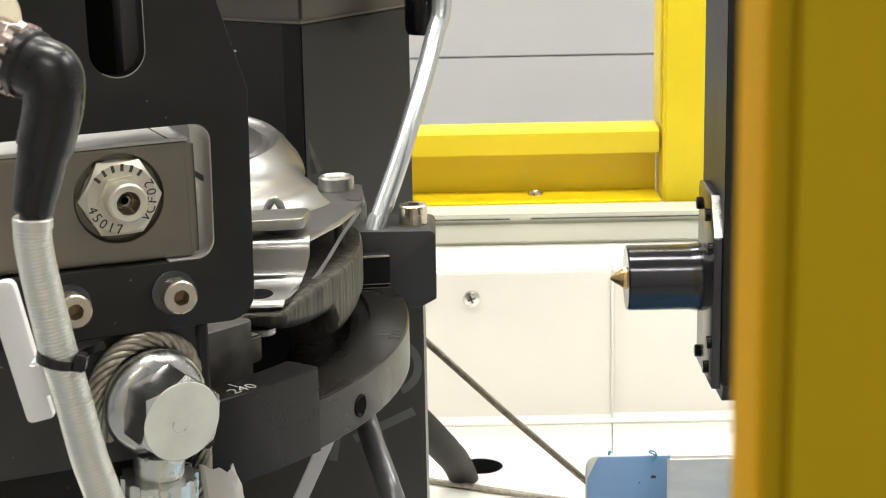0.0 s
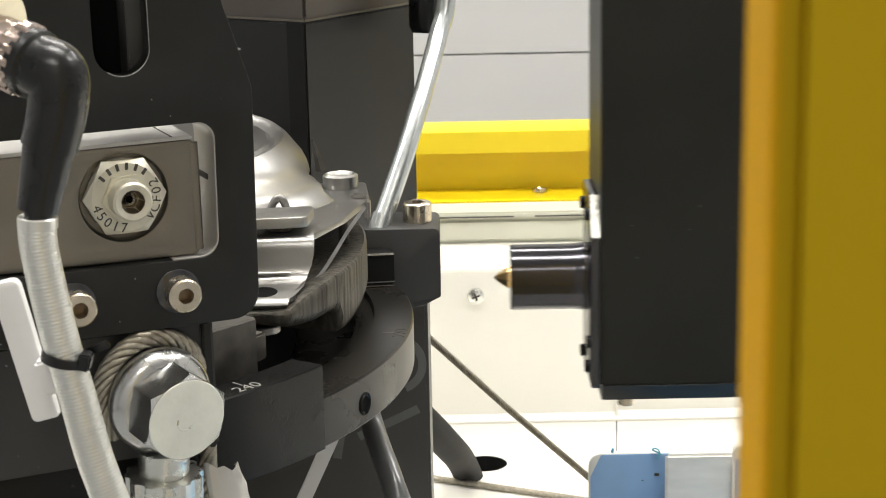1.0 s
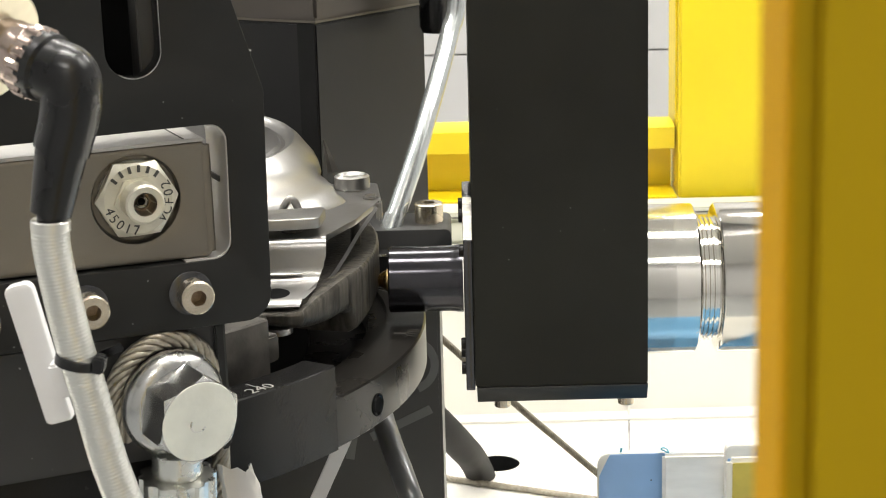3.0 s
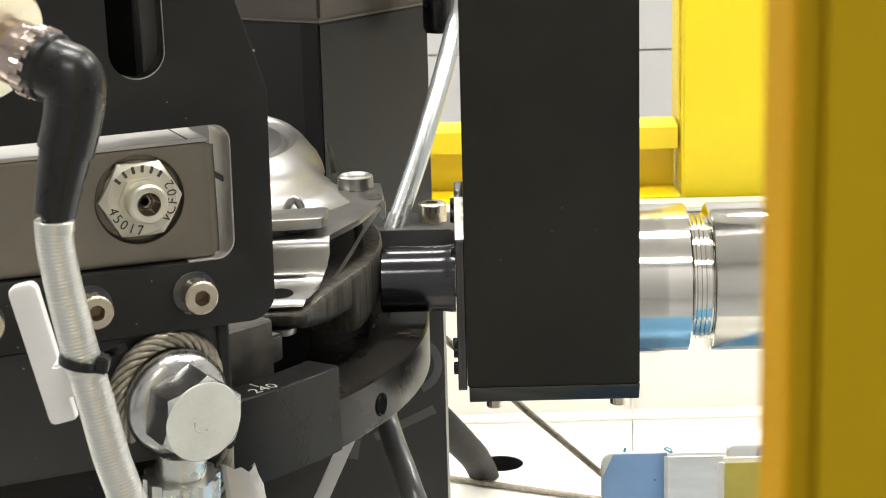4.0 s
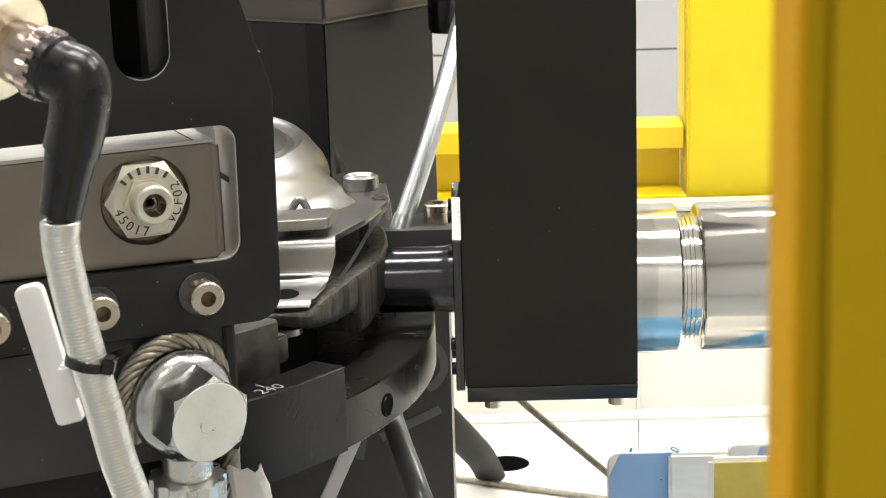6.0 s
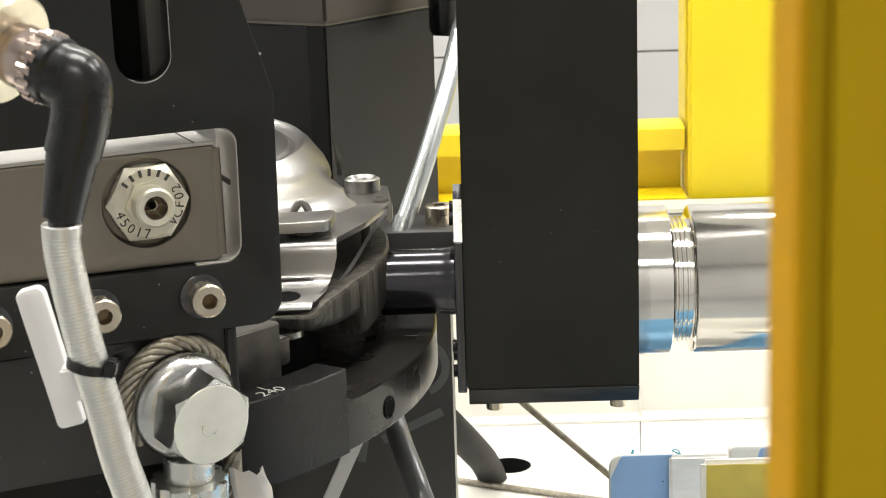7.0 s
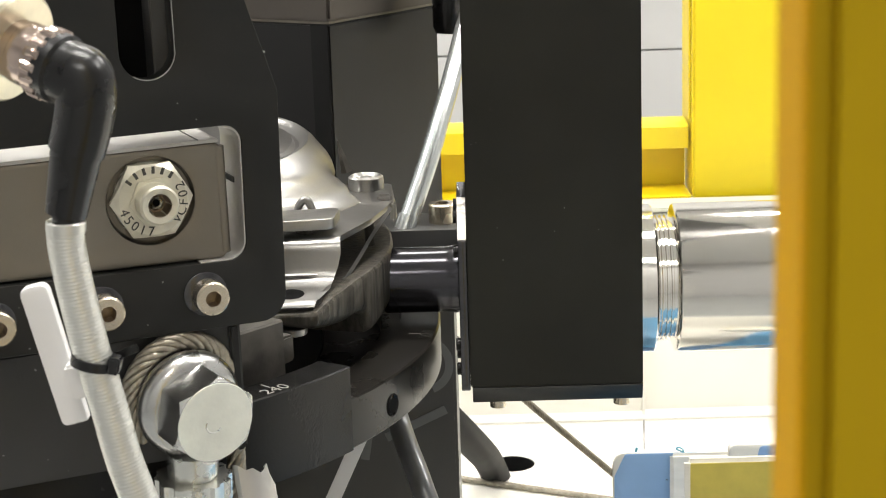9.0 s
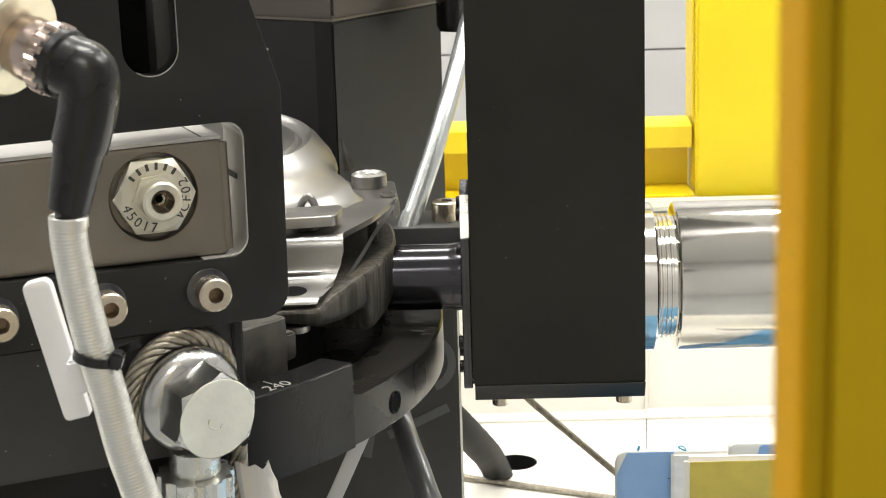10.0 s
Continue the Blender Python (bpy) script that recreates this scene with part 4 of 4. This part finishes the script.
# ---------------------------------------------------------------- sensor lead
def sensor_lead():
    yl = 0.55
    t = thing("sensor_connector", "black elbow sensor connector with a knurled metal nut", "connector", Matrix.Translation((-0.1225, yl, 0.5270)))
    ax = Vector((-0.80, 0.42, 0.30)).normalized()
    q = Matrix.Translation(ax * 0.006) @ ax.to_track_quat("Z", "Y").to_matrix().to_4x4()
    path = smooth_path([ax * 0.010, ax * 0.003, Vector((0.0021, 0, -0.0010)), Vector((0.0022, 0, -0.0080)), Vector((0.0008, 0, -0.0150)), Vector((-0.0020, 0, -0.0240))], 8)
    n = len(path)
    rad = [0.0112 if i / n < 0.13 else 0.0104 - 0.0014 * (i / n) for i in range(n)]
    part("elbow", tube(path, 0.009, 28, rad), M_RUBBER, t)
    sl = [Vector((-0.0020, 0, -0.0240)).lerp(Vector((-0.0070, 0, -0.0440)), k / 8) for k in range(9)]
    part("sleeve", tube(sl, 0.008, 28, [0.0083 - 0.0016 * k / 8 for k in range(9)]), M_RUBBER, t)
    part("neck", tube([Vector((-0.0070, 0, -0.0438)), Vector((-0.0072, 0, -0.0520))], 0.0045, 20), M_RUBBER, t)
    bm = bmesh.new()
    n = 96
    rows = []
    for r0, z in ((0.0104, 0.0018), (0.0119, 0.0026), (0.0119, 0.0068), (0.0112, 0.0080)):
        row = []
        for i in range(n):
            a = 2 * math.pi * i / n
            r = r0 - (0.0008 if (i // 3) % 2 and r0 > 0.0115 else 0.0)
            row.append(bm.verts.new((r * math.cos(a), r * math.sin(a), z)))
        rows.append(row)
    for p, r in zip(rows, rows[1:]):
        for i in range(n):
            bm.faces.new((p[i], p[(i + 1) % n], r[(i + 1) % n], r[i]))
    bm.faces.new(rows[0][::-1]), bm.faces.new(rows[-1])
    part("knurled_nut", moved(bm, q), M_NUT, t, "shiny knurled nut", smooth=25)
    part("barrel", moved(lathe([(0, 0.0081), (0.0104, 0.0081), (0.0104, 0.0150), (0.0098, 0.0156), (0.0098, 0.0186), (0, 0.0186)], 40), q), M_NUT, t, "polished brownish barrel")
    part("socket", moved(lathe([(0, 0.0187), (0.0172, 0.0187), (0.0182, 0.0197), (0.0182, 0.0245), (0, 0.0245)], 48), q), M_BRASSY, t, "pale brass round socket flange")
    part("holder", moved(box(-0.012, 0.012, -0.012, 0.012, 0.0247, 0.045, 0.002), q), M_ANOD, t)
    c = thing("conduit", "silver ribbed flexible metal conduit", "conduit")
    p = smooth_path([(-0.1300, yl, 0.4805), (-0.1298, yl, 0.4689), (-0.1255, yl, 0.4407), (-0.1213, yl, 0.4215), (-0.1175, yl, 0.402), (-0.1137, yl, 0.3882),
                     (-0.10, yl, 0.34), (-0.088, yl + 0.02, 0.26), (-0.080, 0.65, 0.12), (-0.08, 0.71, 0.04), (-0.08, 0.725, DECK + 0.004)], 10)
    full, rest, step = [], 0.0, 0.0003
    for a, b in zip(p, p[1:]):
        d = (b - a).length
        while rest < d:
            full.append(a.lerp(b, rest / d))
            rest += step
        rest -= d
    rad = [0.0061 + 0.0001 * math.sin(i * math.pi / 2) for i in range(len(full))]
    part("spiral", tube(full, 0.006, 28, rad), M_CONDUIT, c, smooth=75)
    part("end_ferrule", moved(lathe([(0.0056, -0.002), (0.0064, -0.002), (0.0064, 0.0010), (0.0061, 0.0014), (0.0055, 0.0012), (0.0053, -0.006)], 32), Matrix.Translation((-0.1298, yl, 0.4795)) @ Matrix.Rotation(radians(3), 4, "Y")), M_CONDUIT, c)
    z = thing("zip_tie", "black plastic zip tie round the conduit", "zip tie", Matrix.Translation((-0.1245, yl, 0.4340)) @ Matrix.Rotation(radians(14), 4, "Y"))
    part("band", lathe([(0.00635, -0.0016), (0.0074, -0.0016), (0.0074, 0.0016), (0.00635, 0.0016)], 36, closed=True), M_RUBBER, z)
    part("head", box(0.0050, 0.0092, -0.0055, 0.001, -0.0015, 0.0040, 0.0006), M_RUBBER, z)
    part("tail", moved(box(0.0, 0.0085, -0.0006, 0.0006, -0.0014, 0.0014, 0.0003), Matrix.Translation((0.006, 0.003, 0.002)) @ Matrix.Rotation(radians(-35), 4, "Y")), M_RUBBER, z)
    w = thing("cable_marker", "white plastic cable marker strip behind the conduit", "cable marker", Matrix.Translation((-0.1418, 0.566, 0.4310)) @ Matrix.Rotation(radians(-14), 4, "Y"))
    o = rounded([(-0.0046, -0.0245, 0.002), (0.0048, -0.0245, 0.0015), (0.0062, 0.0250, 0.003), (-0.0038, 0.0250, 0.003)], 5)
    part("strip", moved(sheet(o, [], 0.005, 0.0012), Y_NEG), M_WHITE, w)
    part("saddle", box(0.0050, 0.0120, -0.010, -0.0015, -0.014, -0.002, 0.001), M_WHITE, w)


sensor_lead()


# ---------------------------------------------------------------- tubes and ropes
def lines():
    h = thing("metal_hose", "bright galvanised metal hose curving past the column", "hose")
    p = smooth_path([(0.0045, 1.215, 0.56), (0.0028, 1.200, 0.4841), (-0.0025, 1.190, 0.4626), (-0.0097, 1.170, 0.4389), (-0.0175, 1.150, 0.4158), (-0.0266, 1.130, 0.3897), (-0.0363, 1.115, 0.3651), (-0.0463, 1.100, 0.3409)], 8)
    part("hose_skin", tube(p, 0.0064, 24), M_HOSE, h)
    part("end_ferrule", tube([Vector((-0.0405, 1.104, 0.3565)), Vector((-0.0462, 1.0976, 0.3415))], 0.0069, 24), M_HOSE, h)
    h = thing("rubber_hose", "dark grey rubber hose leaving below the turntable ring", "hose")
    p = smooth_path([(-0.0640, 1.085, 0.282), (-0.0570, 1.078, 0.2520), (-0.0502, 1.070, 0.2295), (-0.0445, 1.050, 0.2195), (-0.0388, 1.034, 0.2100), (-0.0325, 1.020, 0.1965), (-0.018, 1.012, 0.160), (-0.004, 1.01, 0.10), (-0.002, 1.0, DECK + 0.002)], 10)
    part("hose_skin", tube(p, 0.0072, 24), M_HOSE2, h)
    part("end_ferrule", moved(cyl(0.009, 0, 0.02, 24), Matrix.Translation((-0.002, 1.0, DECK))), M_ZINC, h)
    r = thing("wire_rope", "thin steel wire rope slanting down to the deck", "wire rope")
    part("lay", rope([Vector((-0.045, 1.32, 0.2395)), Vector((0.046, 1.32, 0.1510)), Vector((0.112, 1.32, 0.090)), Vector((0.19, 1.32, DECK + 0.004))], 0.0028, 6, 0.016, 6), M_LAY, r)
    r = thing("wire_rope", "thin steel wire rope lying low over the deck", "wire rope")
    part("lay", rope([Vector((-0.06, 1.585, 0.004)), Vector((-0.0095, 1.565, 0.0005)), Vector((0.0805, 1.525, 0.0002)), Vector((0.2, 1.47, 0.0002))], 0.003, 5, 0.022, 6), M_ROPE, r)
    b = thing("cable", "thick black cable going down through the deck hole", "cable")
    part("sheath", tube(smooth_path([(-0.09, 1.36, 0.20), (-0.034, 1.40, 0.128), (-0.004, 1.48, 0.066), (0.010, 1.555, 0.020), (0.022, 1.605, -0.03)], 8), 0.0135, 24), M_CABLE, b)
    s = thing("flat_strap", "pale flat strap under the turntable ring", "strap")
    part("band", moved(box(-0.0042, 0.0042, -0.0012, 0.0012, -0.13, 0.02, 0.0005), Matrix.Translation((-0.0765, 0.965, 0.240)) @ Matrix.Rotation(radians(25), 4, "Y")), M_WHITE, s)


lines()


# ---------------------------------------------------------------- drill unit
AX_Y, AX_Z = 1.0, 0.3405


def drill_unit():
    t = thing("drill_unit", "black drilling head on a ground steel quill", "drill unit", pose(0.1493, AX_Y, AX_Z))
    part("housing", box(0.0, 0.0965, -0.05, 0.03, -0.0508, 0.30, 0.0008), M_HOUS, t)
    bm = box(0.001, 0.0966, -0.0505, 0.0, -0.0612, -0.0510, 0)
    for v in bm.verts:
        if v.co.z < -0.055 and v.co.y < -0.03:
            v.co.y += 0.006
    part("bottom_plate", bevelled(bm, 0.0004, 1), M_ANOD, t, "black bottom plate")
    fo = rounded([(-0.048, -0.0535, 0.002), (0.012, -0.0535, 0.002), (0.012, 0.0560, 0.006), (-0.034, 0.0560, 0.002), (-0.048, 0.0330, 0.002)], 3)
    part("flange", moved(sheet(fo, [], 0.0050, 0.0006), Matrix(((0, 0, 1, -0.0001), (1, 0, 0, 0), (0, 1, 0, 0), (0, 0, 0, 1)))), M_FLANGE, t, "dark chamfered flange plate")
    # pale strip laid on the dark chamfer as its highlight
    part("chamfer_highlight", moved(box(-0.0050, -0.0002, -0.0003, 0.0003, -0.0125, 0.0125, 0.0001), Matrix.Translation((0, -0.0414, 0.0447)) @ Matrix.Rotation(radians(-31), 4, "X")), M_ZINC, t, "pale strip for the highlight on the flange chamfer")
    for y, z in ((-0.040, 0.026), (-0.028, 0.043), (0.004, 0.043), (-0.040, -0.028), (-0.028, -0.046), (0.004, -0.046)):
        socket_screw("flange_screw", 0.0036, 0.0024, t, Matrix.Translation((-0.0051, y, z)) @ X_AXIS.inverted(), M_BLACK)
    n = part("nose", moved(lathe([(0.006, 0.0), (0.0184, 0.0), (0.0191, 0.0008), (0.0191, 0.0355), (0.0194, 0.0385), (0.0198, 0.041), (0.0198, 0.0430), (0, 0.0430)], 56),
                           Matrix.Translation((-0.0485, 0, 0)) @ X_AXIS), M_NOSE, t, "black oxide spindle nose")
    for x in (0.0152, 0.0853):
        socket_screw("bottom_screw", 0.0046, 0.0048, t, Matrix.Translation((x, -0.038, -0.0612)) @ Matrix.Rotation(math.pi, 4, "X"))
    bit = part("drill_bit", moved(lathe([(0, 0), (0.0014, 0.0010), (0.0064, 0.0078), (0.0066, 0.0092), (0.0056, 0.030), (0, 0.030)], 8), X_AXIS), M_BRASS, t, "gold coloured drill point", smooth=20,
               m=Matrix.Translation((-0.0578, 0, 0)))
    q = part("quill", moved(lathe([(0, -0.06), (0.0431, -0.06), (0.0431, 0.0262), (0.0421, 0.0272), (0.0365, 0.0278), (0.0348, 0.0288), (0.0348, 0.0297), (0.0364, 0.0301),
                                   (0.0364, 0.0311), (0.0348, 0.0315), (0.0348, 0.0323), (0.0364, 0.0327), (0.0364, 0.0337), (0.0348, 0.0341), (0.0348, 0.0349),
                                   (0.0364, 0.0353), (0.0364, 0.0363), (0.0348, 0.0367), (0.0348, 0.0385), (0.0405, 0.0390), (0.0425, 0.0397), (0.0432, 0.0407), (0.0432, 0.30), (0, 0.30)], 96), X_AXIS), M_CHROME, t,
             "mirror ground steel quill", m=Matrix.Translation((0.1007, 0, -0.003)))
    so = rounded([(-0.06, -0.0048, 0), (0.0135, -0.0048, 0.0046), (0.0135, 0.0048, 0.0046), (-0.06, 0.0048, 0)], 6)
    for i in range(6):
        bm = sheet(so, [], 0.003, 0.0003)
        for v in bm.verts:
            a = v.co.y / 0.0425
            r = 0.0433 + v.co.z
            v.co = Vector((v.co.x, -r * math.cos(a), r * math.sin(a)))
        part("key_slot", moved(bm, Matrix.Rotation(radians(60 * i - 2), 4, "X")), M_DARK, q, "dark rounded key slot")
    c = part("carriage", box(0.0, 0.10, -0.059, -0.051, -0.125, -0.083, 0.0028, 4), M_CREAM, t, "cream carriage block with an olive face", m=Matrix.Translation((0.1402, 0, -0.011)))
    part("face_panel", box(0.0028, 0.098, -0.0597, -0.0589, -0.1150, -0.0846, 0.0003), M_OLIVE, c, "olive yellow front panel")
    part("lower_gap", box(0.0028, 0.098, -0.0597, -0.0589, -0.1168, -0.1152, 0), M_DARK, c)
    part("stem", box(0.03, 0.08, 0.0305, 0.045, -0.0515, 0.26, 0.002), M_ANOD, t)
    return t, q, bit, c


UNIT, QUILL, BIT, CARRIAGE = drill_unit()


def slide_blocks():
    t = thing("bellows_end", "white metal slide cover end under pale blue film", "slide cover")
    zt = 0.185
    core = rounded([(0.0929, DECK + 0.001, 0), (0.1510, DECK + 0.001, 0), (0.1510, zt, 0.0012), (0.0929, zt, 0.0095)], 8)
    part("end_body", moved(sheet(core, [], 0.004, 0.0012), Matrix.Translation((0, 1.1262, 0)) @ Y_NEG), M_CREAM, t, "cream cover end")
    skin = rounded([(0.0936, DECK + 0.002, 0), (0.1505, DECK + 0.002, 0), (0.1505, zt - 0.0008, 0.001), (0.1012, zt - 0.0010, 0.002), (0.0940, zt - 0.0165, 0.003)], 8)
    part("blue_film", moved(sheet(skin, [], 0.0006, 0.0001), Matrix.Translation((0, 1.1258, 0)) @ Y_NEG), M_BLUE, t, "pale blue film on the end")
    for x, z, k in ((0.1384, 0.1696, 1.0), (0.1290, 0.1655, 0.35)):
        tear = rounded([(-0.002 * k, -0.0008 * k, 0.0004 * k), (0.0016 * k, -0.0012 * k, 0.0004 * k), (0.002 * k, 0.0006 * k, 0.0004 * k), (-0.001 * k, 0.0012 * k, 0.0004 * k)], 4)
        part("film_tear", moved(sheet(tear, [], 0.0002, 0), Matrix.Translation((x, 1.1251, z)) @ Y_NEG), M_DARK, t)
    part("film_tuft", moved(box(-0.0009, 0.0009, -0.0003, 0.0003, 0, 0.0042, 0.0002), Matrix.Translation((0.1085, 1.1275, zt - 0.001)) @ Matrix.Rotation(radians(12), 4, "Y")), M_TUFT, t)
    curl = smooth_path([(0.1385, 1.1248, zt - 0.0045), (0.1402, 1.1246, zt - 0.0005), (0.1395, 1.1250, zt + 0.0022), (0.1368, 1.1255, zt + 0.0032), (0.1356, 1.1258, zt + 0.0020), (0.1380, 1.1252, zt + 0.0010), (0.1415, 1.1248, zt - 0.0012)], 6)
    part("film_curl", tube(curl, 0.0006, 8), M_TUFT, t, "curled scrap of blue film")
    # added slab out of view, only there to reflect blue in the quill
    part("unseen_blue_slab", box(0.12, 0.40, 0.74, 1.113, DECK, 0.085, 0.004, 2), M_DEEP, t)
    w = thing("slide_cover", "white enamelled slide cover with faint brown smears", "slide cover")
    part("body", box(0.1472, 0.250, 1.1195, 1.1240, DECK, zt + 0.0005, 0.0020, 4), M_SMEAR, w)
    u = thing("stop_block", "cream end stop block with blue film scraps", "stop block")
    zs = zt + 0.0100
    part("body", moved(sheet(rounded([(0.1600, DECK + 0.001, 0), (0.2290, DECK + 0.001, 0), (0.2290, zs, 0.003), (0.1585, zs, 0.005)], 6), [], 0.008, 0.0012), Matrix.Translation((0, 1.109, 0)) @ Y_NEG), M_CREAM, u)
    for o in ([(0.1745, zs - 0.020, 0.002), (0.2280, zs - 0.020, 0.002), (0.2280, zs - 0.0012, 0.002), (0.1790, zs - 0.0012, 0.003)],
              [(0.1603, 0.02, 0), (0.1650, 0.02, 0), (0.1640, zs - 0.010, 0.001), (0.1598, zs - 0.009, 0.001)]):
        part("film_scrap", moved(sheet(rounded(o, 5), [], 0.0006, 0.0001), Matrix.Translation((0, 1.1086, 0)) @ Y_NEG), M_BLUE, u, "pale blue film scrap")
    return t, w, u


BELLOWS, COVER, STOP = slide_blocks()


# ---------------------------------------------------------------- what moves
def motions():
    travel = [(0, 0.1545), (0.2, 0.1540), (0.4, 0.1480), (0.6, 0.1330), (0.8, 0.1120), (1, 0.0845), (1.2, 0.0584), (1.4, 0.0352),
              (1.6, 0.0198), (1.8, 0.0145), (2, 0.0128), (2.5, 0.0103), (4, 0.0008), (4.5, -0.0016), (5, -0.0034), (5.5, -0.0037), (10, -0.0037)]
    walk(UNIT, [(t, pose(x, AX_Y, AX_Z + 0.0012 - 0.0078 * x)) for t, x in travel])
    feed = [(0, 0.0), (5.0, 0.0), (5.5, -0.002), (7, -0.0102), (7.5, -0.0128), (8, -0.0154), (8.5, -0.0183), (9, -0.0213), (9.4, -0.0226), (10, -0.0228)]

    def feed_at(t):
        return float(np.interp(t, [f[0] for f in feed], [f[1] for f in feed]))
    walk(CARRIAGE, [(t, pose(0.1402 + f, 0, -0.011)) for t, f in feed])
    spin, rows, bits = 0.0, [], []
    for i in range(301):
        t = i / 30
        if t > 2.05:
            spin += min(86.0, (t - 2.05) * 400)
        rows.append((t, pose(0.1007 + feed_at(t), 0, -0.003, spin, 0, 0)))
        bits.append((t, pose(-0.0578 + feed_at(t) * 0.4, 0, 0, spin, 0, 0)))
    walk(BELLOWS, [(t, pose(x, 0, 0)) for t, x in ((0, 0), (0.8, 0), (1.0, -0.0008), (1.2, -0.0022), (1.6, -0.0036), (10, -0.0036))])
    walk(COVER, [(t, pose(x, 0, 0)) for t, x in ((0, 0), (0.6, 0), (0.8, -0.001), (1.0, -0.0044), (1.2, -0.0086), (1.6, -0.0130), (2.5, -0.0146), (4, -0.016), (5.5, -0.017), (7, -0.0182), (10, -0.0208))])
    walk(STOP, [(t, pose(x, 0, 0)) for t, x in ((0, 0.040), (0.6, 0.039), (0.8, 0.034), (1.0, 0.028), (1.2, 0.0232), (1.6, 0.0168), (2.5, 0.0143), (4, 0.0128), (5.5, 0.0102), (7, 0.0086), (10, 0.0046))])
    walk(QUILL, rows)
    walk(BIT, bits)


motions()
